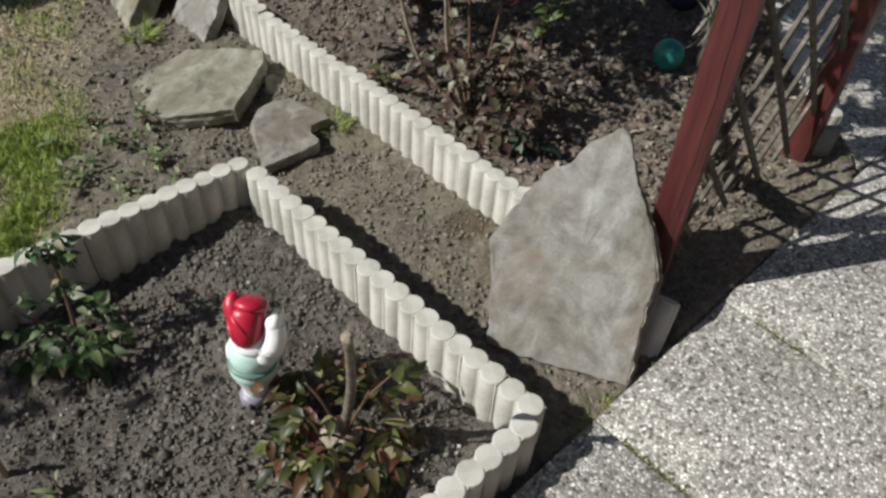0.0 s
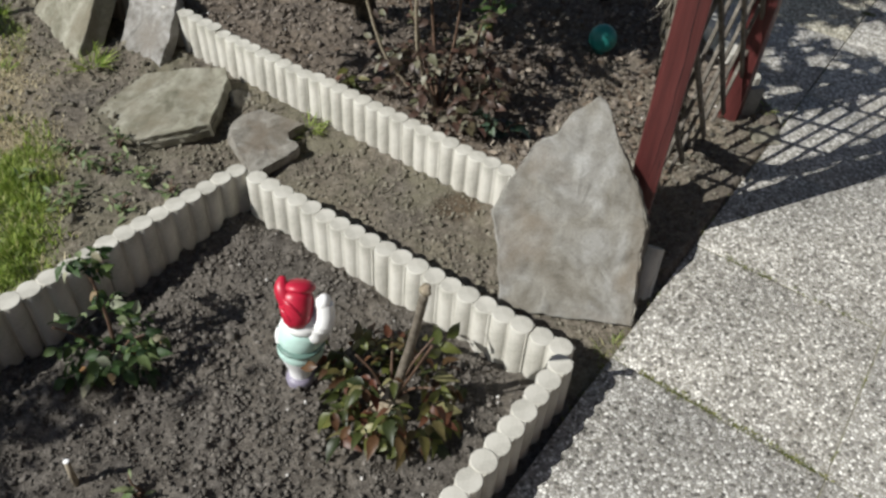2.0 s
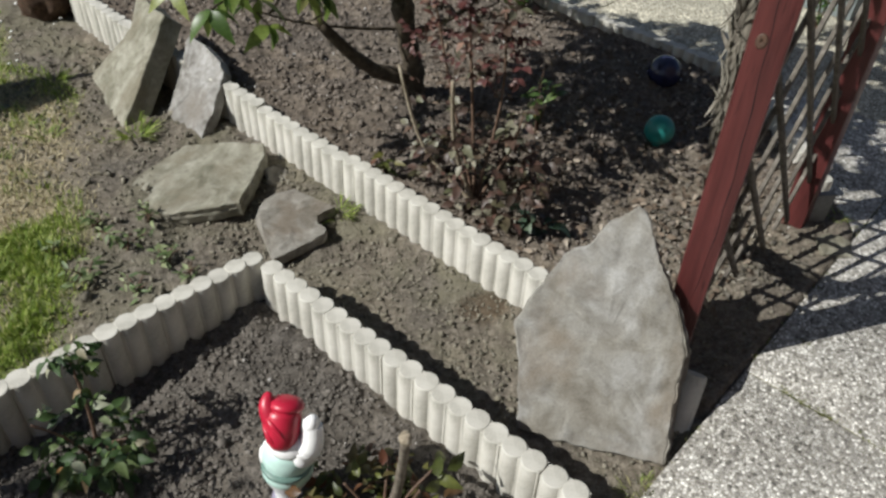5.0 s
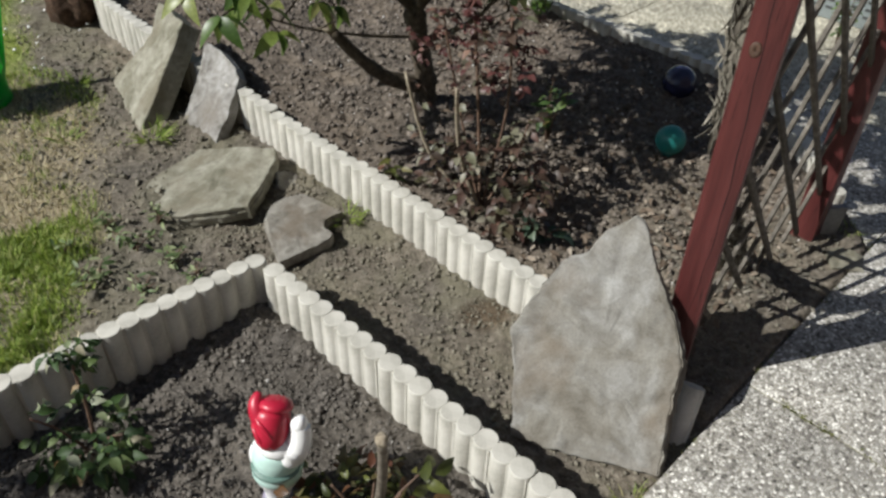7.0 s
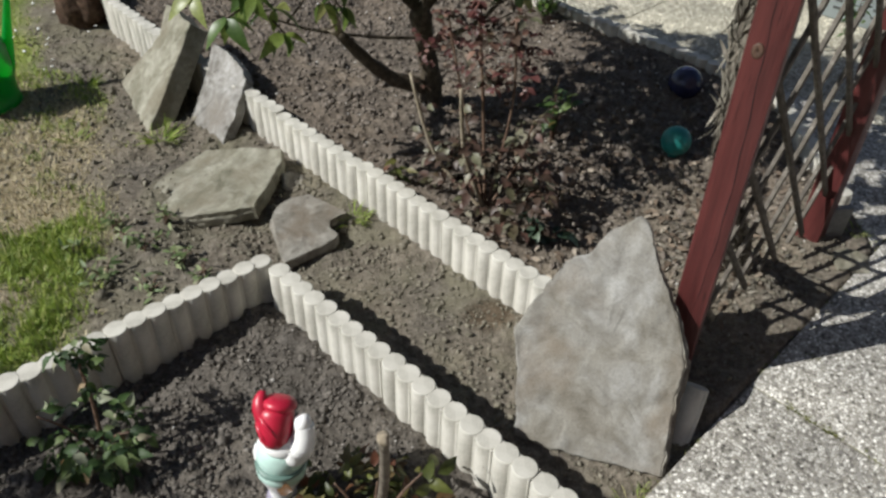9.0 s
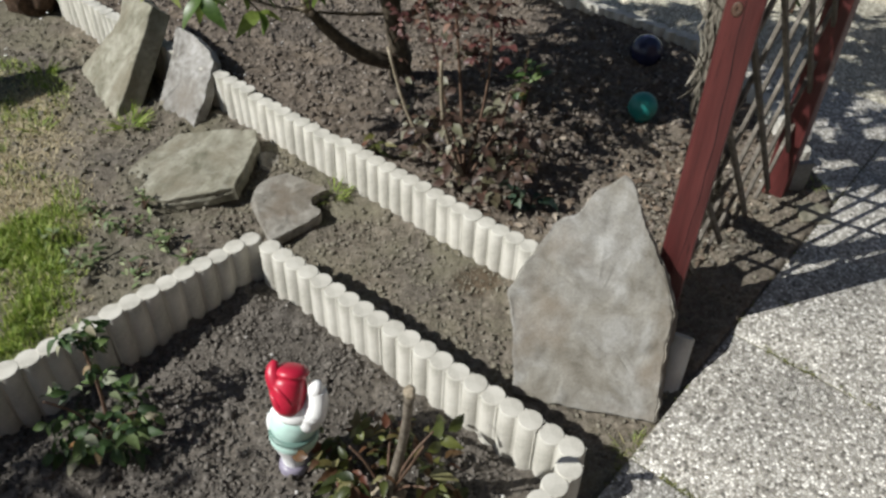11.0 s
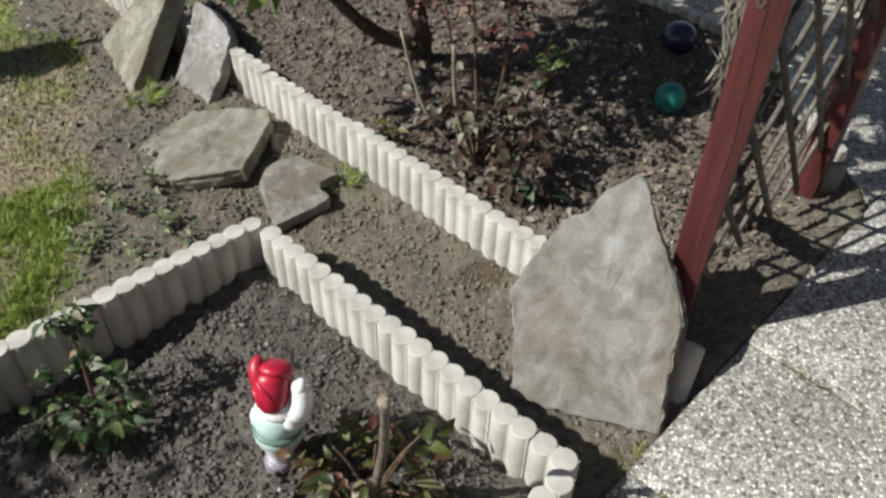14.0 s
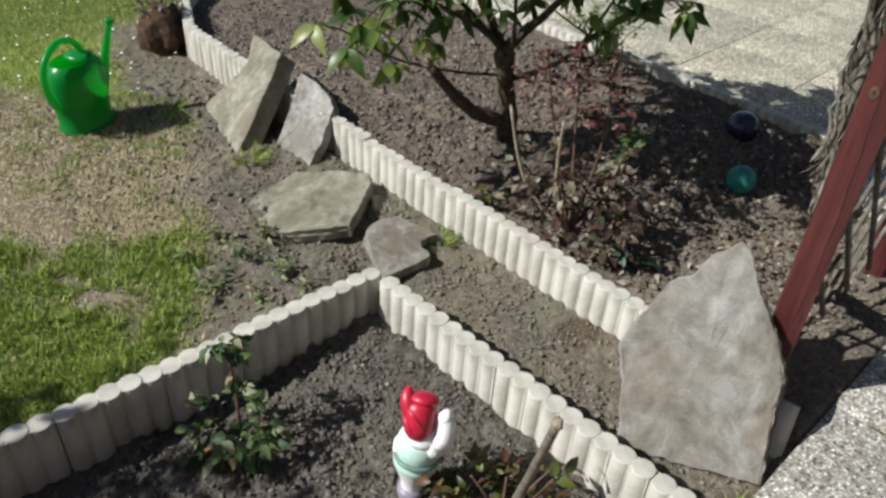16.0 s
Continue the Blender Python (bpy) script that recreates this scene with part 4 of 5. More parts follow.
def gnome():
    bm = bmesh.new()
    mats = [SHADED_LILAC, WHITE, MINT, BELT, RED]

    def turned(profile, slot, m=None, sides=28):
        for f in lathe(bm, profile, sides, m):
            f.material_index = slot
    turned([(0.032, -0.02), (0.035, -0.004), (0.034, 0.006), (0.028, 0.014)], 0, Matrix.Diagonal((1.05, 1.2, 1, 1)))
    turned([(0.028, 0.006), (0.031, 0.03), (0.039, 0.055), (0.048, 0.075), (0.0545, 0.093)], 1)
    turned([(0.05, 0.086), (0.0575, 0.098), (0.06, 0.112), (0.0565, 0.131)], 2)
    turned([(0.0555, 0.129), (0.0585, 0.132), (0.0585, 0.1365), (0.0555, 0.14)], 3, pose(0, 0, 0, 3, 0, 0))
    turned([(0.0545, 0.138), (0.0585, 0.15), (0.0578, 0.168), (0.054, 0.186), (0.044, 0.203)], 2)

    def limb(line, radii, slot):
        n0 = len(bm.faces)
        line = curve_pts(line, 4)
        tube(bm, line, np.interp(np.linspace(0, 1, len(line)), np.linspace(0, 1, len(radii)), radii).tolist(), 16)
        bm.faces.ensure_lookup_table()
        for f in bm.faces[n0:]:
            f.material_index = slot
    # white collar, sleeve, raised arm with its hand
    turned([(0.035, 0.188), (0.0505, 0.194), (0.053, 0.203), (0.05, 0.215), (0.043, 0.228), (0.03, 0.24)], 1, pose(0.004, 0.0, 0))
    limb([(-0.04, -0.006, 0.196), (-0.049, -0.012, 0.17), (-0.05, -0.014, 0.14), (-0.046, -0.014, 0.115)], [0.008, 0.012, 0.0125, 0.011, 0.006], 1)
    limb([(0.026, -0.02, 0.165), (0.047, -0.018, 0.2), (0.056, -0.008, 0.235), (0.054, 0.0, 0.27)], [0.02, 0.03, 0.031, 0.028, 0.025, 0.022], 1)
    limb([(0.044, -0.002, 0.262), (0.055, -0.001, 0.278), (0.066, -0.001, 0.284)], [0.016, 0.022, 0.019, 0.01], 1)
    limb([(0.05, -0.006, 0.268), (0.05, -0.006, 0.29)], [0.017, 0.016, 0.009], 1)
    # baggy cap: a rounded bag, a flap folded over its top, the point standing up at one side
    cap = pose(-0.011, -0.006, 0.264, -28, -8, 0) @ Matrix.Diagonal((0.9, 0.96, 1.03, 1))
    bag = [(0.008, -0.062), (0.024, -0.056), (0.0365, -0.042), (0.0438, -0.02), (0.0462, 0.002), (0.0452, 0.02), (0.041, 0.031), (0.035, 0.035)]
    turned(bag, 4, cap)
    turned([(0.033, 0.031), (0.0425, 0.037), (0.0435, 0.043), (0.038, 0.051), (0.022, 0.056), (0.005, 0.057)], 4, cap @ pose(0.005, 0.003, 0, 3, 4, 0))

    def on_bag(a, z):
        r = float(np.interp(z, [q[1] for q in bag], [q[0] for q in bag])) - 0.0015
        return cap @ Vector((r * math.cos(a), r * math.sin(a), z))
    for a0, a1, z0, z1 in ((3.7, 5.4, 0.022, -0.036), (3.4, 4.7, 0.004, -0.05)):
        limb([on_bag(a0 + (a1 - a0) * k / 4, z0 + (z1 - z0) * (k / 4) ** 1.7) for k in range(5)], [0.001, 0.004, 0.0065, 0.005, 0.001], 4)
    limb([cap @ Vector(p) for p in ((-0.022, -0.016, 0.012), (-0.03, -0.018, 0.03), (-0.035, -0.016, 0.046), (-0.032, -0.01, 0.068))], [0.022, 0.0215, 0.02, 0.018, 0.014, 0.006], 4)
    me = finish(bm, "garden_gnome", True, 60)
    for mt in mats:
        me.materials.append(mt)
    ob = new("garden_gnome", me)
    ob.matrix_basis = pose(-0.448, 1.045, hz(-0.448, 1.045) + 0.01, -6, 4, -10) @ Matrix.Diagonal((1.02, 1.0, 1.0, 1))
    return tagged(ob, "small painted garden gnome with red cap and mint-green coat", "garden gnome")


gnome()

# ---- glass balls ----


def glass_ball(p, r, mat, label, knob):
    ob = thing("garden_ball", label, "garden ball", Matrix.Translation(p), "balls in the rear bed")
    bm = bmesh.new()
    bmesh.ops.create_uvsphere(bm, u_segments=32, v_segments=18, radius=r)
    part("ball", bm, mat, ob)
    bm = bmesh.new()
    lathe(bm, [(r * 0.3, -r * 1.25), (r * 0.32, -r * 1.1), (r * 0.26, -r * 0.95), (r * 0.3, -r * 0.9)], 16, pose(0, 0, 0, *knob))
    part("neck", bm, mat, ob)


def glassy(name, colour, trans, rough=0.08):
    m, nt, bsdf, node = material(name)
    nz = noise_tex(nt, node, coords(nt, node), 14, 3)
    nt.links.new(ramp(nt, node, nz, [(0.3, tuple(c * 0.75 for c in colour)), (0.7, colour)]), bsdf.inputs["Base Color"])
    bsdf.inputs["Roughness"].default_value = rough
    bsdf.inputs["Transmission Weight"].default_value = trans
    return m


glass_ball((0.83, 2.658, 0.1), 0.06, glassy("turquoise_glass", (0.02, 0.25, 0.225), 0.0, 0.42), "turquoise glass ball on the shaded soil", (0, 0, 0))
glass_ball((0.985, 3.2, 0.085), 0.078, glassy("midnight_blue_glass", (0.03, 0.032, 0.075), 0.0, 0.14), "dark blue mirrored glass ball on the shaded soil", (20, 10, 0))

# ---- leaves and shrubs ----
LEAF_MESHES = {}


def leaf_mesh(key, mat, length, width, fold=0.3, droop=0.3, rows=4, tip=1.0):
    if key not in LEAF_MESHES:
        v, f = leaf_verts(length, width, fold, droop, rows, tip)
        me = arrays("leaf", v, f)
        me.materials.append(mat)
        LEAF_MESHES[key] = me
    return LEAF_MESHES[key]


def with_random(mat, name):
    """The same leaf surface, its tone taken per object instead of per piece."""
    m = mat.copy()
    m.name = name
    nt = m.node_tree
    for nd in list(nt.nodes):
        if nd.bl_idname == "ShaderNodeNewGeometry":
            info = nt.nodes.new("ShaderNodeObjectInfo")
            for link in list(nt.links):
                if link.from_node == nd:
                    nt.links.new(info.outputs["Random"], link.to_socket)
    return m


ROSE_EACH, GREEN_EACH = with_random(LEAF_ROSE, "rose_leaf_single"), with_random(LEAF_SHADY, "dark_leaf_single")


def spray(p, way, r, length=0.1, pairs=2, size=1.0):
    """Poses of the leaflets of one compound leaf, set along its stalk."""
    way = Vector(way).normalized()
    side = way.cross(Vector((0, 0, 1)))
    side = side.normalized() if side.length > 0.05 else Vector((1, 0, 0))
    out = [leaf_pose(p + way * length, way + Vector((0, 0, r.uniform(-0.7, 0.2))), r.uniform(-0.8, 0.8), size)]
    for k in range(pairs):
        q = p + way * length * (0.45 + 0.4 * k / max(1, pairs - 1) if pairs > 1 else 0.6)
        for s in (-1, 1):
            out.append(leaf_pose(q, way * 0.5 + side * s + Vector((0, 0, r.uniform(-0.7, 0.4))), r.uniform(-0.9, 0.9), size * r.uniform(0.55, 1)))
    return out


def rose_shrub(label, base, canes, sprays, mesh, cane_mat, seed, each=True, dense_mat=None, keep_d=None, stubs=0):
    """Canes from one stock, compound leaves set on them. canes: (tip, radius, bow)."""
    r = random.Random(seed)
    base = Vector(base)
    ob = thing("rose_bush", label, "rose bush", Matrix.Translation(base), "rose bushes")
    stock = bmesh.new()
    bmesh.ops.create_icosphere(stock, subdivisions=3, radius=0.024 + 0.003 * stubs)
    for v in stock.verts:
        v.co *= 1 + 0.45 * noise.noise(v.co * 60 + Vector((seed, 0, 0)))
    bmesh.ops.transform(stock, matrix=Matrix.Diagonal((1.2, 1, 0.9, 1)) @ Matrix.Translation((0, 0, 0.012)), verts=stock.verts)
    part("rootstock", stock, CANE, ob, "knobbly pale rootstock")
    for k in range(stubs):
        a, up = r.uniform(0, 2 * math.pi), r.uniform(0.3, 1.2)
        way = Vector((math.cos(a), math.sin(a), up)).normalized()
        bm = bmesh.new()
        tube(bm, [way * 0.008, way * 0.03, way * r.uniform(0.04, 0.06)], [0.011, 0.01, 0.008], 8, rough=0.2)
        part("cut_stub", bm, CANE, ob)
    lines = []
    for tip, rad, bow, mat in canes:
        t = Vector(tip) - base
        mid = t * 0.5 + Vector(bow)
        pts = curve_pts([Vector((0, 0, 0)), mid, t], 5)
        bm = bmesh.new()
        tube(bm, pts, [rad * (1.08 - 0.35 * i / (len(pts) - 1)) for i in range(len(pts))], 8, rough=0.08)
        part("cane", bm, mat, ob)
        lines.append(pts)
    if stubs:
        # frayed pale end of the thick cane
        knob = bmesh.new()
        bmesh.ops.create_icosphere(knob, subdivisions=2, radius=0.013)
        for v in knob.verts:
            v.co *= 1 + 0.5 * noise.noise(v.co * 130)
        part("cut_end", knob, CANE, ob, "pale frayed end", Matrix.Translation(lines[0][-1]))
    joined = []
    for p, way, size in sprays(r, lines):
        poses = spray(p, way, r, 0.055 * size, r.choice((1, 2)), size)
        if keep_d is not None:
            poses = [m for m in poses if (base + m.translation).dot(DIR) > keep_d]
        if each:
            for m in poses:
                leaf = new("leaf", mesh)
                leaf.matrix_basis, leaf.parent = m, ob
        else:
            joined += poses
    if joined:
        tagged(part("foliage", scatter("foliage", leaf_verts(0.05, 0.033, 0.3, 0.35, 3), joined), dense_mat, ob, "many small leaves"), kind="stuff")
    return ob


def low_sprays(count, spread, low, high):
    def made(r, lines):
        for _ in range(count):
            a, d = r.uniform(0, 2 * math.pi), spread * math.sqrt(r.uniform(0.03, 1))
            z = r.uniform(low, high) * (1.1 - 0.5 * d / spread)
            yield Vector((d * math.cos(a) * 0.75, d * math.sin(a) * 0.75, z)), (math.cos(a), math.sin(a), r.uniform(-0.3, 0.7)), r.uniform(0.7, 1.15)
    return made


def ring_sprays(count, inner, spread, low, high):
    """Leaves round an open middle."""
    def made(r, lines):
        for _ in range(count):
            a, d = r.uniform(0, 2 * math.pi), r.uniform(inner, spread)
            z = r.uniform(low, high) * (1.1 - 0.5 * d / spread)
            yield Vector((d * math.cos(a) * 0.8, d * math.sin(a) * 0.8, z)), (math.cos(a), math.sin(a), r.uniform(-0.3, 0.7)), r.uniform(0.75, 1.3)
    return made


def on_canes(count, from_t, extra=None):
    def made(r, lines):
        for _ in range(count):
            ln = r.choice(lines)
            i = r.randint(int(from_t * (len(ln) - 1)), len(ln) - 1)
            a = r.uniform(0, 2 * math.pi)
            yield ln[i] + Vector((r.gauss(0, 0.006), r.gauss(0, 0.006), 0)), (math.cos(a), math.sin(a), r.uniform(-0.4, 0.5)), r.uniform(0.6, 1.1)
        if extra:
            yield from extra(r, lines)
    return made


def head_sprays(count, at, rest):
    """A head of leaves at the end of a shoot."""
    def made(r, lines):
        for k in range(count):
            a = 2 * math.pi * k / count + r.uniform(-0.4, 0.4)
            yield Vector(at) + Vector((0, 0, r.uniform(-0.05, 0.01))), (math.cos(a), math.sin(a), r.uniform(-0.3, 0.5)), r.uniform(0.6, 1.0)
        yield from rest(r, lines)
    return made


rose_leaf = leaf_mesh("rose", ROSE_EACH, 0.048, 0.026, 0.45, 0.6, 4)
green_leaf = leaf_mesh("green", GREEN_EACH, 0.042, 0.026, 0.45, 0.5, 4)
b = (-0.215, 0.95, hz(-0.215, 0.95))
rose_shrub("pruned rose bush with one bare stub and green and bronze leaves", b,
           [((-0.158, 0.815, 0.565), 0.0125, (0.012, 0.02, 0), GREYCANE), ((-0.13, 0.86, 0.33), 0.004, (0.01, 0, 0.02), STEM), ((-0.3, 0.99, 0.15), 0.004, (0, 0, 0.03), STEM), ((-0.1, 1.02, 0.16), 0.004, (0, 0, 0.03), STEM),
            ((-0.28, 0.84, 0.12), 0.004, (0, 0, 0.03), STEM), ((-0.12, 0.88, 0.14), 0.004, (0, 0, 0.03), STEM), ((-0.2, 1.07, 0.14), 0.004, (0, 0, 0.03), STEM)],
           ring_sprays(78, 0.045, 0.165, 0.02, 0.19), rose_leaf, CANE, 11, stubs=6)
b = (-0.935, 1.148, hz(-0.935, 1.148))
rose_shrub("small rose bush with dark green leaves and one upright reddish shoot", b,
           [((-0.965, 1.235, 0.29), 0.0055, (0.015, -0.01, 0), STEM), ((-1.05, 1.13, 0.16), 0.004, (0, 0, 0.03), STEM), ((-0.84, 1.14, 0.1), 0.004, (0, 0, 0.03), STEM), ((-0.92, 1.06, 0.1), 0.004, (0, 0, 0.03), STEM)],
           on_canes(14, 0.4, head_sprays(9, (-0.03, 0.087, 0.3), low_sprays(40, 0.1, 0.02, 0.19))), green_leaf, STEM, 12)
b = (0.06, 2.2, hz(0.06, 2.2))
rose_shrub("tall rose bush with pale bare canes and wine-red young leaves", b,
           [((-0.215, 2.3, 0.53), 0.0075, (-0.05, 0.02, -0.05), CANE), ((-0.045, 2.12, 0.57), 0.0085, (-0.03, 0.03, -0.02), CANE), ((0.0, 2.32, 0.76), 0.006, (0.0, 0.05, 0.05), STEM), ((0.12, 2.3, 0.72), 0.005, (0.04, 0.03, 0.05), STEM),
            ((-0.1, 2.42, 0.7), 0.005, (-0.02, 0.05, 0.05), STEM), ((0.2, 2.22, 0.4), 0.005, (0.04, 0.0, 0.06), STEM), ((0.24, 2.12, 0.2), 0.004, (0.02, 0, 0.04), STEM)],
           on_canes(95, 0.3, low_sprays(190, 0.26, 0.02, 0.3)), None, STEM, 13, False, LEAF_DARK, 1.53)


young = []
ry = random.Random(77)
for tip in ((0.0, 2.32, 0.76), (0.12, 2.3, 0.72), (-0.1, 2.42, 0.7), (0.04, 2.36, 0.66), (0.16, 2.36, 0.64)):
    for _ in range(13):
        a = ry.uniform(0, 6.3)
        young += spray(Vector(tip) - Vector(b) + Vector((ry.gauss(0, 0.035), ry.gauss(0, 0.035), ry.uniform(-0.2, 0.0))), (math.cos(a), math.sin(a), ry.uniform(0, 0.9)), ry, 0.05, 2, ry.uniform(0.7, 1.1))
tagged(part("young_foliage", scatter("young_foliage", leaf_verts(0.042, 0.026, 0.3, 0.3, 3), young), LEAF_RED, bpy.data.objects["rose_bush.002"], "red young leaves"), kind="stuff")


def rhododendron():
    r = random.Random(21)
    base = Vector((-0.18, 3.0, hz(-0.18, 3.0) - 0.01))
    ob = thing("rhododendron", "rhododendron with gnarled dark trunk and leathery green leaves", "shrub", Matrix.Translation(base))
    bm = bmesh.new()
    tube(bm, curve_pts([(0, 0, -0.03), (0.005, -0.005, 0.12), (-0.02, -0.02, 0.28), (-0.045, -0.04, 0.45)], 4), [0.062, 0.055, 0.05, 0.046, 0.044, 0.042, 0.04, 0.042, 0.039, 0.04, 0.041, 0.043, 0.036], 12, rough=0.16)
    part("trunk", bm, DARKBARK, ob)
    fork = Vector((-0.045, -0.04, 0.44))
    limbs = [([fork, (-0.16, -0.12, 0.56), (-0.33, -0.24, 0.68), (-0.5, -0.38, 0.8)], 0.016),
             ([fork, (-0.12, -0.02, 0.58), (-0.16, -0.1, 0.8), (-0.25, -0.3, 1.1)], 0.024),
             ([fork, (0.05, -0.04, 0.55), (0.09, -0.12, 0.62), (0.2, -0.25, 0.82), (0.32, -0.35, 1.05)], 0.027),
             ([(0.07, -0.08, 0.6), (0.02, -0.02, 0.75), (0.0, 0.05, 1.05)], 0.013),
             ([(0.0, -0.01, 0.3), (0.12, -0.06, 0.37), (0.26, -0.1, 0.5), (0.42, -0.12, 0.82)], 0.016),
             ([(-0.03, -0.03, 0.36), (-0.02, -0.18, 0.56), (-0.05, -0.45, 0.85), (-0.08, -0.6, 1.1)], 0.012),
             ([(-0.02, -0.02, 0.32), (-0.22, -0.12, 0.36), (-0.44, -0.28, 0.45), (-0.58, -0.5, 0.6)], 0.009),
             ([fork, (-0.2, -0.06, 0.6), (-0.38, -0.1, 0.78), (-0.62, -0.2, 0.98)], 0.014)]
    ends = []
    for pts, rad in limbs:
        line = curve_pts(pts, 5)
        bm = bmesh.new()
        tube(bm, line, [rad * (1 - 0.72 * i / (len(line) - 1)) for i in range(len(line))], 8, rough=0.1)
        limb = part("limb", bm, DARKBARK, ob)
        ends.append(line[-1])
        for _ in range(5):
            q = line[r.randint(len(line) // 2, len(line) - 1)]
            tip = q + Vector((r.gauss(0, 0.14), r.gauss(-0.03, 0.14), r.uniform(0.03, 0.2)))
            tb = bmesh.new()
            tube(tb, curve_pts([q, q.lerp(tip, 0.5) + Vector((0, 0, -0.015)), tip], 3), [0.005, 0.005, 0.0045, 0.004, 0.004, 0.0035, 0.003], 5)
            part("twig", tb, DARKBARK, limb)
            ends.append(tip)
    # thick low limb, broken off
    bm = bmesh.new()
    stump = curve_pts([(-0.01, -0.01, 0.1), (-0.13, -0.08, 0.15), (-0.24, -0.15, 0.26), (-0.35, -0.21, 0.41)], 5)
    tube(bm, stump, [0.04 - 0.0014 * i for i in range(len(stump))], 10, rough=0.14)
    broken = part("limb", bm, DARKBARK, ob, "thick low limb, broken off")
    for tip in ((-0.375, -0.225, 0.47), (-0.36, -0.2, 0.53), (-0.385, -0.235, 0.43)):
        bm = bmesh.new()
        tube(bm, [Vector((-0.345, -0.208, 0.4)), Vector(tip).lerp(Vector((-0.345, -0.208, 0.4)), 0.4), Vector(tip)], [0.012, 0.009, 0.002], 6, rough=0.2)
        part("splinter", bm, CANE, broken, "pale torn wood")
    # low whorls that hang into view, each leaf on its own; the crown above joined
    shown = [(-0.46, -0.62, 0.58), (-0.62, -0.7, 0.66), (-0.52, -0.72, 0.74), (-0.75, -0.6, 0.7), (0.33, -0.34, 0.66), (0.55, -0.1, 0.72), (0.62, -0.3, 0.74), (0.7, -0.1, 0.72), (-0.38, -0.3, 0.56), (-0.22, -0.1, 0.62), (-0.50, -0.56, 0.64), (-0.58, -0.62, 0.72), (-0.63, -0.48, 0.66), (-0.45, -0.45, 0.72), (-0.34, -0.18, 0.5), (-0.3, -0.3, 0.66), (-0.7, -0.4, 0.74), (0.27, -0.28, 0.7), (0.43, -0.12, 0.78), (0.2, -0.05, 0.72), (0.5, -0.25, 0.8), (-0.1, -0.55, 0.78), (0.02, -0.3, 0.74), (-0.55, -0.25, 0.78)]
    big = leaf_mesh("rhodo", LEAF_RHODO, 0.122, 0.054, 0.25, 0.5, 5)
    for c in shown:
        n = r.randint(4, 7)
        for k in range(n):
            a = 2 * math.pi * k / n + r.uniform(-0.3, 0.3)
            leaf = new("leaf", big)
            leaf.matrix_basis = leaf_pose(Vector(c), (math.cos(a), math.sin(a), r.uniform(-1.3, 0.15)), r.uniform(-0.9, 0.9), r.uniform(0.5, 0.95))
            leaf.parent = ob
        near = min(ends, key=lambda e: (e - Vector(c)).length)
        tb = bmesh.new()
        tube(tb, curve_pts([near, near.lerp(Vector(c), 0.5) + Vector((0, 0, 0.02)), Vector(c)], 3), [0.004] * 7, 5)
        part("twig", tb, DARKBARK, ob)
    crown = []
    centres = [e for e in ends if e.z > 0.66]
    while len(centres) < 330:
        a, d, z = r.uniform(0, 2 * math.pi), math.sqrt(r.uniform(0, 1)), r.uniform(0.85, 2.25)
        k = math.sqrt(max(0.05, 1 - ((z - 1.4) / 0.9) ** 2))
        c = Vector((0.08 + 0.24 * (z - 0.85) + 0.76 * d * math.cos(a) * k, -0.06 - 0.1 * (z - 0.85) + (0.72 if math.sin(a) < 0 else 0.56) * d * math.sin(a) * k, z))
        if noise.noise(c * 3.1) > -0.2:
            centres.append(c)
    # unseen leaf clusters added over the edging, to shade the bed and rear edging
    for _ in range(70):
        c = Vector((r.uniform(-0.8, 0.1), r.uniform(-0.77, -0.3), r.uniform(1.12, 1.75)))
        if noise.noise(c * 2.7) > -0.1:
            centres.append(c)
    for _ in range(150):
        c = Vector((r.uniform(-0.9, 0.1), r.uniform(-0.25, 0.46), r.uniform(1.25, 1.85)))
        if noise.noise(c * 2.7) > -0.15:
            centres.append(c)
    # unseen clusters without a limb, added to shade the second trellis post
    for _ in range(24):
        centres.append(Vector((r.uniform(0.3, 0.62), r.uniform(-1.12, -0.86), r.uniform(1.15, 1.65))))
    for c in centres:
        n = r.randint(6, 9)
        for k in range(n):
            a = 2 * math.pi * k / n + r.uniform(-0.3, 0.3)
            crown.append(leaf_pose(c, (math.cos(a), math.sin(a), r.uniform(-0.7, 0.5)), r.uniform(-0.5, 0.5), r.uniform(0.75, 1.15)))
    tagged(part("crown", scatter("crown", leaf_verts(0.115, 0.044, 0.25, 0.3, 3), crown), LEAF_CROWN, ob, "crown of many leathery leaves"), kind="stuff")


rhododendron()


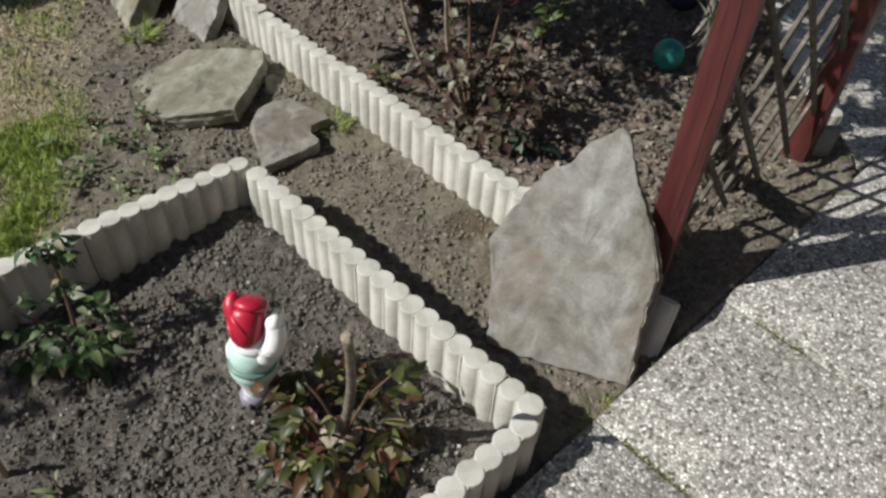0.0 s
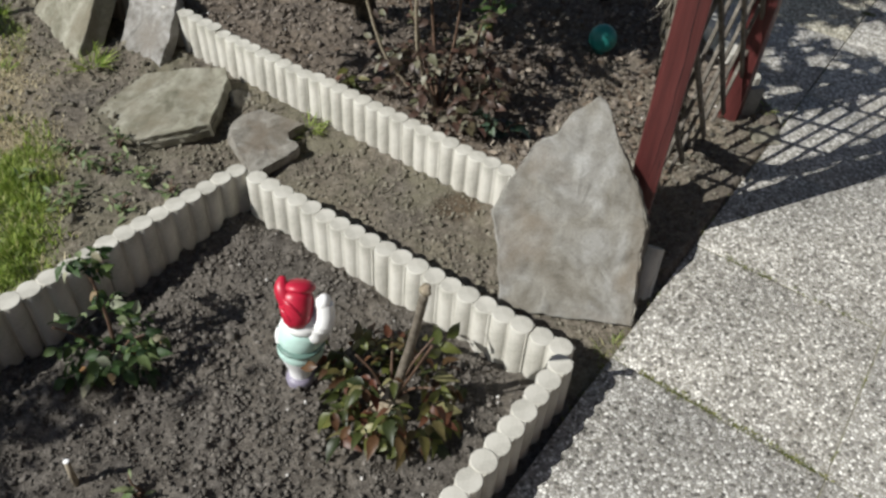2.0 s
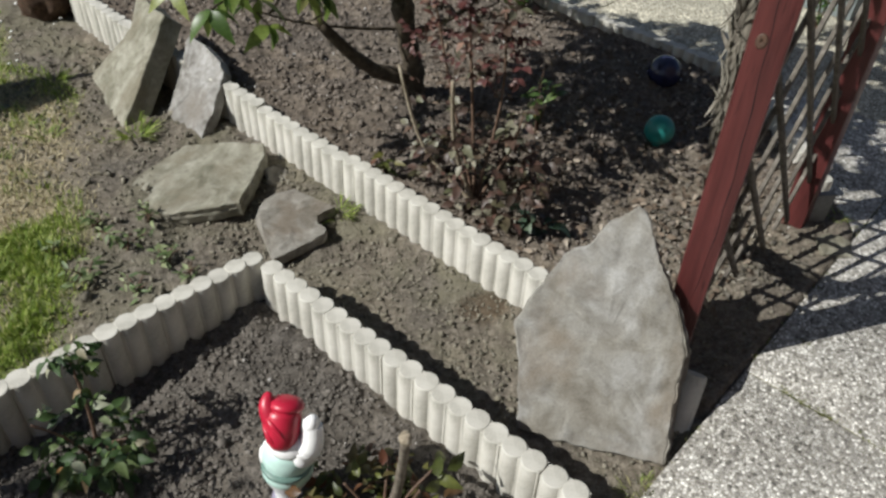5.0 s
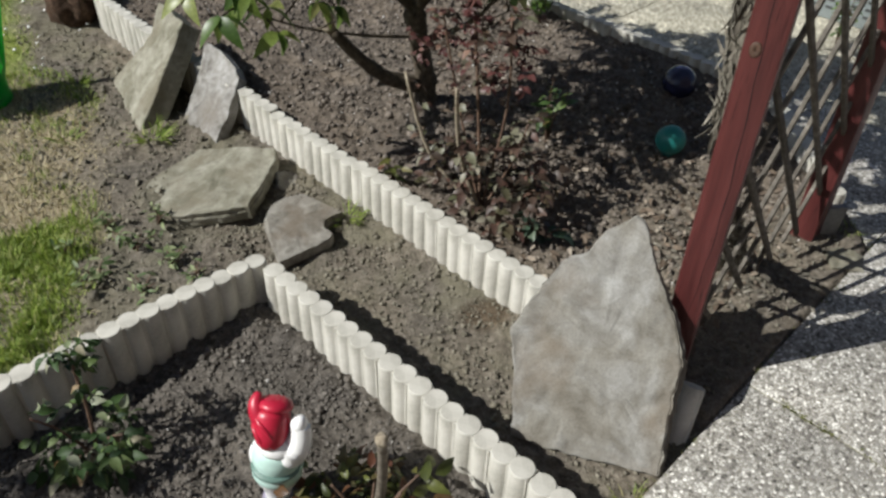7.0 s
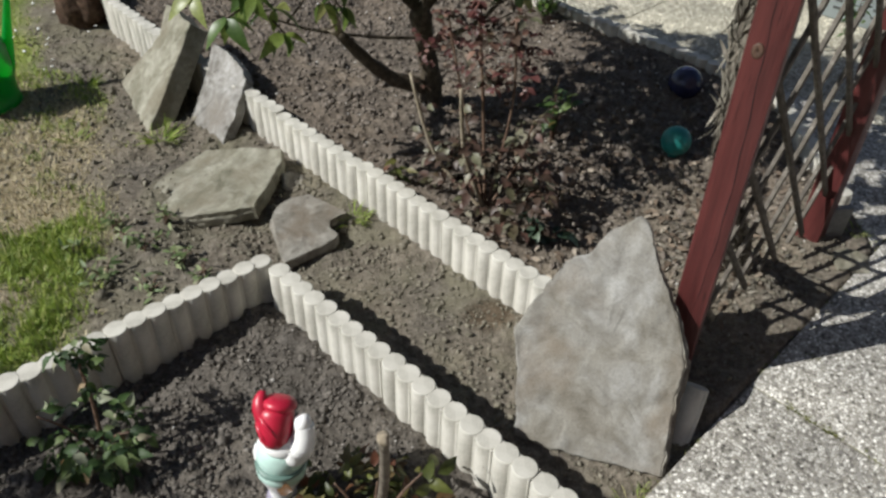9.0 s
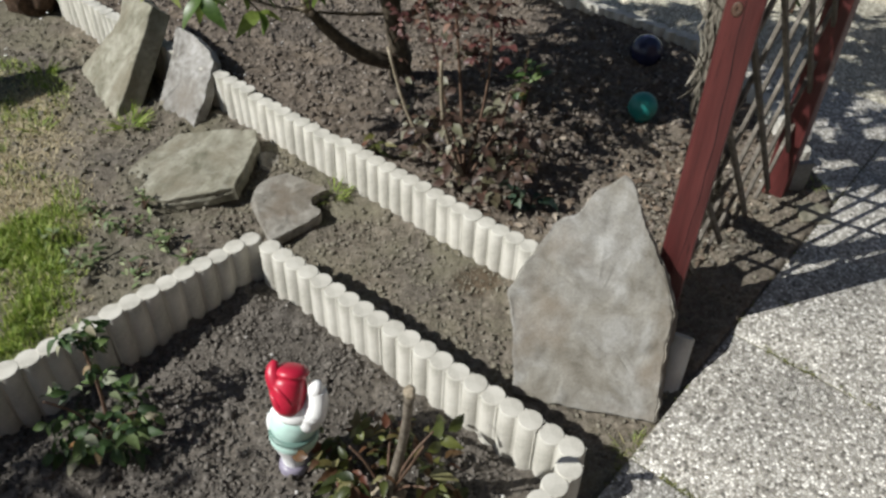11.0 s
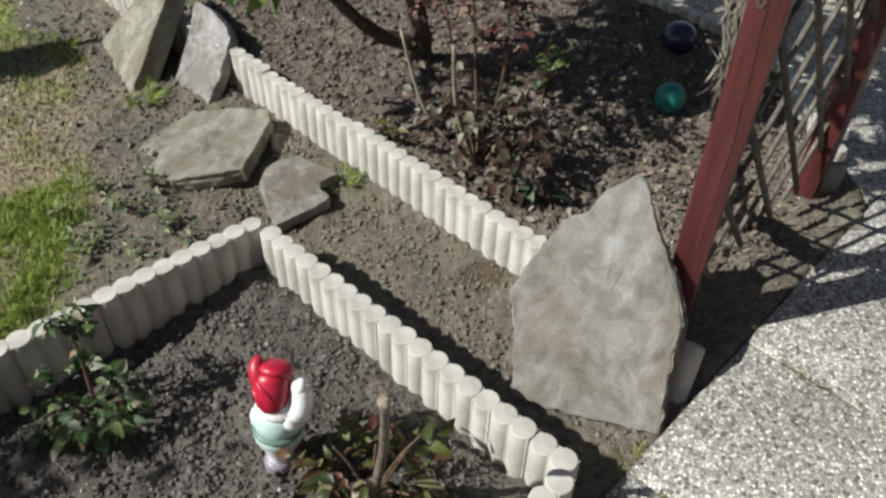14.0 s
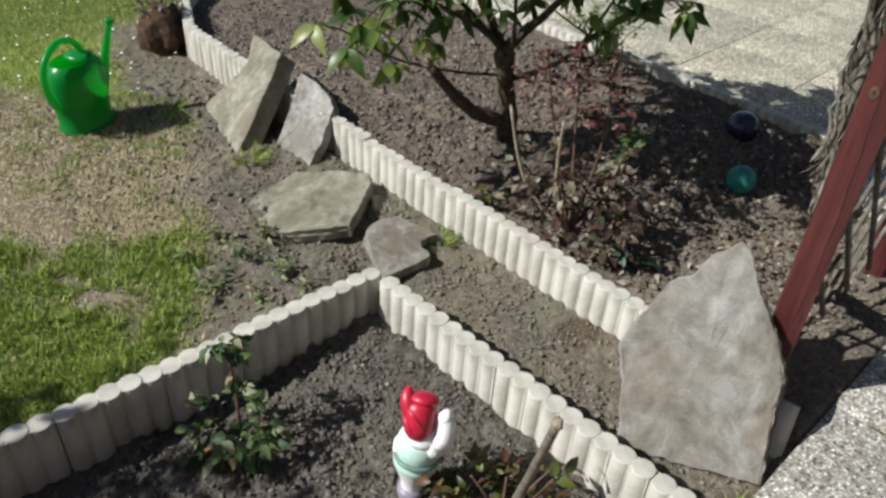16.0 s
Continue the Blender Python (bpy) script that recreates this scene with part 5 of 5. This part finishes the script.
def small_bush(name, label, base, height_, spread, count, mat, stem_mat, leaf, seed, stems=9, category="bush"):
    """Thin stems fanning from one foot, small leaves along them."""
    r = random.Random(seed)
    base = Vector(base)
    ob = thing(name, label, category, Matrix.Translation(base))
    lines = []
    for k in range(stems):
        a, d = r.uniform(0, 2 * math.pi), spread * math.sqrt(r.uniform(0.02, 1))
        tip = Vector((d * math.cos(a), d * math.sin(a), height_ * r.uniform(0.6, 1)))
        pts = curve_pts([Vector((r.gauss(0, 0.008), r.gauss(0, 0.008), -0.01)), tip * 0.5 + Vector((0, 0, height_ * 0.12)), tip], 4)
        bm = bmesh.new()
        tube(bm, pts, [0.004 - 0.0025 * i / (len(pts) - 1) for i in range(len(pts))], 5)
        part("stem", bm, stem_mat, ob)
        lines.append(pts)
    poses = []
    for _ in range(count):
        ln = r.choice(lines)
        p = ln[r.randint(2, len(ln) - 1)] + Vector((r.gauss(0, 0.012), r.gauss(0, 0.012), r.gauss(0, 0.008)))
        a = r.uniform(0, 2 * math.pi)
        poses.append(leaf_pose(p, (math.cos(a), math.sin(a), r.uniform(-0.5, 0.7)), r.uniform(-0.6, 0.6), r.uniform(0.6, 1.2)))
    tagged(part("foliage", scatter("foliage", leaf_verts(*leaf), poses), mat, ob, "small leaves"), kind="stuff")
    return ob


small_bush("low_bush", "small dark green bush at the rear edging", (0.4, 4.0, 0.02), 0.34, 0.25, 900, LEAF_CROWN, DARKBARK, (0.034, 0.016, 0.2, 0.2, 3), 31, 16)
small_bush("young_plant", "low plant with bright yellow-green leaves under the rose", (0.33, 2.72, hz(0.33, 2.72)), 0.33, 0.08, 30, LEAF_GREEN, STEM, (0.055, 0.03, 0.3, 0.4, 3), 32, 5, "plant")
small_bush("young_plant", "low plant with bluish-green broad leaves beside the rose", (0.27, 2.08, hz(0.27, 2.08)), 0.15, 0.11, 20, LEAF_BLUE, STEM, (0.065, 0.042, 0.3, 0.4, 3), 33, 5, "plant")
small_bush("young_plant", "small plant with yellow-green leaves at the foot of the rose", (-0.26, 2.36, hz(-0.26, 2.36)), 0.1, 0.05, 14, LEAF_ROSE, STEM, (0.05, 0.024, 0.3, 0.4, 3), 34, 4, "plant")
small_bush("dry_shrub", "clump of dead red-brown foliage beside the lawn", (-2.17, 4.05, -0.085), 0.34, 0.14, 520, LEAF_DEAD, DARKBARK, (0.04, 0.016, 0.3, 0.3, 3), 35, 26, "shrub")
clump = bmesh.new()
bmesh.ops.create_icosphere(clump, subdivisions=4, radius=0.135)
for v in clump.verts:
    v.co *= 1 + 0.3 * noise.noise(v.co * 14) + 0.14 * noise.noise(v.co * 45)
    v.co.z *= 1.2
part("root_ball", clump, mottled("brown_root_mass", [(0.25, (0.03, 0.018, 0.01)), (0.5, (0.075, 0.045, 0.028)), (0.8, (0.15, 0.09, 0.06))], 40, 160, 0.95, 1.0, 0.01), bpy.data.objects["dry_shrub"], "dense brown roots", Matrix.Translation((0.02, -0.03, 0.1)))
for k, (x, y, hh, sp, cnt) in enumerate(((-1.15, 2.035, 0.09, 0.09, 34), (-1.0, 1.97, 0.06, 0.06, 24), (-1.22, 1.86, 0.08, 0.08, 30), (-1.05, 1.82, 0.05, 0.05, 18), (-1.3, 2.15, 0.06, 0.06, 20), (-0.9, 1.9, 0.04, 0.04, 12), (-0.82, 0.74, 0.05, 0.04, 10), (-1.12, 2.2, 0.07, 0.05, 16), (-1.38, 1.98, 0.06, 0.06, 20))):
    small_bush("weed", "low broad-leaved weed in bare soil", (x, y, hz(x, y)), hh, sp, cnt, LEAF_WEED, STEM, (0.042, 0.014, 0.25, 0.3, 3), 40 + k, 5, "weed")


def tuft(label, x, y, count, length, seed, mat=GRASS):
    r = random.Random(seed)
    poses = []
    for _ in range(count):
        a, d = r.uniform(0, 2 * math.pi), 0.03 * math.sqrt(r.random())
        px, py = x + d * math.cos(a) * 1.6, y + d * math.sin(a)
        poses.append(leaf_pose(Vector((px, py, hz(px, py) - 0.002)), (math.cos(a), math.sin(a), r.uniform(0.6, 2.5)), r.uniform(-1, 1), r.uniform(0.5, 1.2)))
    ob = part("grass_tuft", scatter("grass_tuft", leaf_verts(length, length * 0.07, 0.2, 0.5, 4), poses), mat)
    return tagged(ob, label, "grass tuft", group="grass tufts")


tuft("bright green grass tuft at the foot of the propped slab", -1.33, 2.77, 70, 0.085, 51)
tuft("green grass tuft beside the notched stone", -0.425, 2.255, 60, 0.06, 52)
tuft("small grass tuft at the edge of the paving", 0.44, 1.1, 30, 0.04, 53)
tuft("grass tuft beside the watering can", -1.86, 3.25, 60, 0.08, 54)
tuft("grass tuft at the corner of the lawn", -1.7, 2.75, 50, 0.06, 55)
tuft("grass tuft in the paving behind the trellis", 1.42, 2.2, 40, 0.05, 56)


def stub(x, y, z, lean, label):
    ob = thing("plant_stub", label, "plant stub", Matrix.Translation((x, y, hz(x, y))))
    bm = bmesh.new()
    tube(bm, [(0, 0, -0.02), (lean * 0.4, 0, z * 0.5), (lean, 0, z)], [0.008, 0.0075, 0.007], 8, rough=0.1)
    part("stalk", bm, CANE, ob)
    bm = bmesh.new()
    lathe(bm, [(0.0072, 0), (0.0068, 0.0015), (0.004, 0.002), (0.001, 0.0015)], 8, Matrix.Translation((lean, 0, z)))
    part("cut_end", bm, WHITE, ob, "pale cut end")


stub(-0.965, 0.785, 0.1, 0.006, "cut pale plant stub sticking out of the soil")

# vines behind the trellis
rv = random.Random(5)


def climbing_vine(label, base, line, slim, foot, stems, count):
    """A bundle of old stems along a line, wrapped in loose strips of bark."""
    ob = thing("climbing_vine", label, "vine", Matrix.Translation(base))
    spine = curve_pts(line, 6)

    def spread(z):
        return slim + foot * math.exp(-max(z, 0) * 5)
    for k in range(stems):
        ph, wind = k * 2.4, rv.uniform(0.45, 1.0)
        pts = [c + Vector((math.cos(ph + c.z * 2.2), math.sin(ph + c.z * 2.2), 0)) * wind * spread(c.z) + Vector((rv.gauss(0, 0.004), rv.gauss(0, 0.004), 0)) for c in spine]
        bm = bmesh.new()
        tube(bm, pts, [rv.uniform(0.014, 0.02) * (1.1 - 0.012 * i) for i in range(len(pts))], 10, rough=0.25)
        part("vine_stem", bm, BARK, ob)
    strips = []
    for _ in range(count):
        i = rv.randint(0, len(spine) - 6)
        c = spine[i].lerp(spine[i + 1], rv.random())
        up = (spine[i + 1] - spine[i]).normalized() * rv.choice((-1, 1))
        a = rv.uniform(0, 6.3)
        out = Vector((math.cos(a), math.sin(a), 0))
        p = c + out * (spread(c.z) * rv.uniform(0.9, 1.2) + 0.012)
        slew = out.cross(up) * rv.gauss(0, 0.35)
        strips.append(leaf_pose(p, up + slew + out * rv.gauss(0.02, 0.16), rv.uniform(-3.1, 3.1), rv.uniform(0.35, 1.5)))
    tagged(part("loose_bark", scatter("loose_bark", leaf_verts(0.06, 0.009, 0.5, 0.2, 4), strips), BARK, ob, "peeling strips of bark"), kind="stuff")


climbing_vine("old climbing vine with shaggy peeling bark behind the trellis post", (0.9, 2.01, 0),
              [(0.02, 0.02, -0.05), (-0.015, -0.04, 0.12), (-0.055, -0.095, 0.22), (-0.175, -0.285, 0.4), (-0.245, -0.35, 0.56), (-0.298, -0.375, 0.85), (-0.318, -0.372, 1.15), (-0.32, -0.37, 1.55), (-0.32, -0.37, 2.0)], 0.02, 0.018, 6, 1100)
flakes = []
for _ in range(260):
    a, d = rv.uniform(0, 6.3), 0.09 + abs(rv.gauss(0, 0.09))
    x, y = 0.86 + d * math.cos(a) * 1.3, 2.0 + d * math.sin(a) * 1.3
    flakes.append(leaf_pose(Vector((x, y, hz(x, y) + 0.008)), (math.cos(a * 3), math.sin(a * 3), rv.uniform(-0.1, 0.35)), rv.uniform(-0.8, 0.8), rv.uniform(0.4, 1.1)))
tagged(part("bark_flakes", scatter("bark_flakes", leaf_verts(0.045, 0.014, 0.3, 0.3, 3), flakes), BARK), "pale flakes of bark fallen round the vine", "bark", kind="stuff")

# fallen dry leaves
litter = []
for _ in range(1300):
    d, n = rv.uniform(1.5, 3.25), -0.6 - abs(rv.gauss(0, 0.75))
    if n < -3.2 or cut_off(d, n) > -0.04:
        continue
    a = rv.uniform(0, 6.3)
    p = W(d, n, float(height(d, n)) + 0.012)
    litter.append(leaf_pose(p, (math.cos(a), math.sin(a), rv.uniform(-0.2, 0.3)), rv.uniform(-0.8, 0.8), rv.uniform(0.5, 1.2)))
tagged(part("dry_leaves", scatter("dry_leaves", leaf_verts(0.036, 0.018, 0.5, 0.4, 3), litter), LEAF_DEAD), "dry brown leaves scattered on the shaded soil", "leaves", kind="stuff")

# small pale pebbles on the beds
peb = []
for _ in range(260):
    d, n = (rv.uniform(-0.4, 0.8), rv.uniform(-1.65, -0.55)) if rv.random() < 0.16 else (rv.uniform(1.5, 3.2), rv.uniform(-4, -0.5))
    s = rv.uniform(0.003, 0.008)
    peb.append(Matrix.Translation(W(d, n, float(height(d, n)) + s * 0.6)) @ pose(0, 0, 0, rv.uniform(0, 90), rv.uniform(0, 90), 0) @ Matrix.Diagonal((s, s * 0.8, s * 0.6, 1)))
tagged(part("pebbles", scatter("pebbles", (ico_v, ico_f), peb), mottled("pale_pebble", [(0.3, (0.35, 0.33, 0.3)), (0.7, (0.65, 0.63, 0.6))], 30, 100, 0.7, vary=0.3, island=True)), "small pale pebbles lying on the soil", "pebbles", kind="stuff")

# daisies on the lawn
daisy = []
for _ in range(90):
    x, y = rv.uniform(-3.6, -2.0), rv.uniform(3.2, 5.0)
    daisy.append(Matrix.Translation((x, y, hz(x, y) + rv.uniform(0.02, 0.04))) @ pose(0, 0, 0, rv.uniform(-25, 25), rv.uniform(-25, 25), rv.uniform(0, 90)) @ Matrix.Diagonal((0.01, 0.01, 0.003, 1)))
tagged(part("daisies", scatter("daisies", (ico_v, ico_f), daisy), WHITE), "tiny white daisies in the lawn", "flowers", kind="stuff")


# ---- watering can ----
def watering_can():
    m, nt, bsdf, node = material("green_plastic")
    nz = noise_tex(nt, node, coords(nt, node), 8, 3)
    nt.links.new(ramp(nt, node, nz, [(0.3, (0.006, 0.24, 0.045)), (0.7, (0.012, 0.33, 0.07))]), bsdf.inputs["Base Color"])
    bsdf.inputs["Roughness"].default_value = 0.3
    tr = node("ShaderNodeBsdfTranslucent", Color=(0.02, 0.7, 0.12, 1))
    ms = node("ShaderNodeMixShader", Fac=0.5)
    nt.links.new(bsdf.outputs[0], ms.inputs[1])
    nt.links.new(tr.outputs[0], ms.inputs[2])
    nt.links.new(ms.outputs[0], nt.nodes["Material Output"].inputs["Surface"])
    ob = thing("watering_can", "bright green plastic watering can standing on the lawn", "watering can", pose(-2.19, 3.03, hz(-2.19, 3.03) + 0.002, 0, 0, 76))
    oval = Matrix.Diagonal((1.0, 0.75, 1, 1))
    bm = bmesh.new()
    outer = [(0.138, 0.0), (0.143, 0.004), (0.142, 0.03), (0.137, 0.036), (0.14, 0.1), (0.147, 0.18), (0.15, 0.25), (0.14, 0.3), (0.11, 0.325)]
    inner = [(0.107, 0.322), (0.135, 0.298), (0.145, 0.2), (0.134, 0.05), (0.05, 0.006)]
    lathe(bm, outer + inner, 36, oval)
    part("body", bm, m, ob, angle=50)
    bm = bmesh.new()
    tube(bm, curve_pts([(0.1, 0, 0.05), (0.155, -0.01, 0.16), (0.187, -0.03, 0.29), (0.222, -0.06, 0.44)], 5), [0.038 - 0.0017 * i for i in range(16)], 14)
    part("spout", bm, m, ob)
    bm = bmesh.new()
    lathe(bm, [(0.017, -0.012), (0.021, 0.0), (0.021, 0.012), (0.012, 0.013)], 14, pose(0.2225, -0.061, 0.443, 11, 12, 0))
    part("spout_rim", bm, m, ob)
    bm = bmesh.new()
    tube(bm, curve_pts([(0.085, 0, 0.31), (0.03, 0, 0.4), (-0.07, 0, 0.425), (-0.165, 0, 0.37), (-0.195, 0, 0.27), (-0.17, 0, 0.17), (-0.135, 0, 0.13)], 6), [0.0155] * 37, 12)
    part("handle", bm, m, ob)
    bm = bmesh.new()
    lathe(bm, [(0.1, 0.0), (0.102, 0.006), (0.09, 0.02), (0.04, 0.024)], 30, Matrix.Translation((0.05, 0, 0.317)) @ Matrix.Diagonal((0.6, 0.72, 1, 1)))
    part("half_lid", bm, m, ob)


watering_can()


# ---- red bench and grey planter behind the trellis ----
def bench():
    ob = thing("garden_bench", "dark red wooden garden bench on the paving", "bench", pose(2.86, 3.72, 0, 0, 0, TURNED))
    for x in (-0.42, 0.42):
        for y in (-0.18, 0.18):
            bm = bmesh.new()
            box(bm, (x - 0.04, y - 0.04, 0.0), (x + 0.04, y + 0.04, 0.42), 0.006)
            part("leg", bm, REDWOOD, ob, angle=35)
    for k in range(4):
        bm = bmesh.new()
        y = -0.2 + k * 0.115
        box(bm, (-0.55, y, 0.42), (0.55, y + 0.1, 0.455), 0.005)
        part("seat_board", bm, REDWOOD, ob, angle=35)
    for x in (-0.42, 0.42):
        bm = bmesh.new()
        box(bm, (x - 0.03, -0.14, 0.05), (x + 0.03, 0.14, 0.15), 0.005)
        part("side_rail", bm, REDWOOD, ob, angle=35)
    for y in (-0.2, 0.16):
        bm = bmesh.new()
        box(bm, (-0.5, y, 0.06), (0.5, y + 0.03, 0.16), 0.004)
        part("rail", bm, REDWOOD, ob, angle=35)


bench()


def planter():
    grey = plain("grey_plastic", (0.2, 0.23, 0.23), 0.5, 50, 0.1)
    ob = thing("planter", "grey perforated plastic planter on the paving", "planter", pose(2.22, 4.3, 0, 0, 0, TURNED - 90))
    bm = bmesh.new()
    box(bm, (-0.2, -0.15, 0.0), (0.2, 0.15, 0.34), 0.012)
    part("tub", bm, grey, ob, angle=35)
    bm = bmesh.new()
    box(bm, (-0.215, -0.165, 0.33), (0.215, 0.165, 0.36), 0.008)
    part("rim", bm, grey, ob, angle=35)
    # no holes are cut: dark bars carry the shade inside the slots as colour
    dark = plain("slot_shadow_plastic", (0.05, 0.055, 0.055), 0.6, 50, 0.1)
    for i in range(5):
        for j in range(6):
            bm = bmesh.new()
            box(bm, (-0.165 + i * 0.07, -0.1525, 0.06 + j * 0.042), (-0.125 + i * 0.07, -0.148, 0.075 + j * 0.042), 0.002)
            part("slot", bm, dark, ob)


planter()
small_bush("young_plant", "yellow-green leafy plant in front of the planter", (1.98, 3.85, 0.0), 0.34, 0.09, 60, LEAF_GREEN, STEM, (0.06, 0.025, 0.3, 0.3, 3), 61, 7, "plant")


# ---- unseen slender tree beside the lawn, added to shade the front bed ----
def unseen_shade_tree():
    r = random.Random(91)
    base = Vector((-3.6, 0.25, -0.08))
    ob = thing("unseen_shade_tree", "unseen slender tree with a small leafy crown, added to shade the front bed", "tree", Matrix.Translation(base))
    bm = bmesh.new()
    tube(bm, curve_pts([(0, 0, -0.05), (0.02, 0.01, 0.8), (-0.01, 0.0, 1.6), (0.02, 0.0, 2.3)], 5), [0.035 - 0.0017 * i for i in range(16)], 9, rough=0.08)
    part("trunk", bm, DARKBARK, ob)
    poses = []
    for k in range(11):
        a, z = r.uniform(0, 2 * math.pi), r.uniform(1.55, 2.2)
        tip = Vector((0.42 * math.cos(a), 0.42 * math.sin(a), z + r.uniform(0.1, 0.4)))
        line = curve_pts([Vector((0, 0, z)), tip * 0.5 + Vector((0, 0, z * 0.5 + 0.05)), tip], 4)
        bm = bmesh.new()
        tube(bm, line, [0.012 - 0.001 * i for i in range(len(line))], 6)
        part("limb", bm, DARKBARK, ob)
        for _ in range(70):
            q = r.choice(line[2:]) + Vector((r.gauss(0, 0.08), r.gauss(0, 0.08), r.gauss(0, 0.08)))
            b = r.uniform(0, 2 * math.pi)
            poses.append(leaf_pose(q, (math.cos(b), math.sin(b), r.uniform(-0.6, 0.4)), r.uniform(-0.6, 0.6), r.uniform(0.7, 1.2)))
    tagged(part("crown", scatter("crown", leaf_verts(0.08, 0.045, 0.2, 0.3, 3), poses), LEAF_CROWN, ob, "light leafy crown"), kind="stuff")


unseen_shade_tree()

# ---- unseen plain wall, added to close the place and block some sky ----
BRICK_COAT = mottled("dark_brick_wall", [(0.3, (0.09, 0.06, 0.045)), (0.7, (0.16, 0.11, 0.085))], 6, 80, 0.9, 0.3, 0.004)
wall_bm = bmesh.new()
box(wall_bm, (-5.0, -0.15, -0.1), (5.0, 0.15, 5.5), 0.01)
wall = part("wall_house", wall_bm, BRICK_COAT, m=pose(*W(-0.5, 2.6), 0, 0, TURNED), angle=35)
tagged(wall, "unseen plain dark brick wall, added beside the paving to block sky", "wall", kind="structure")
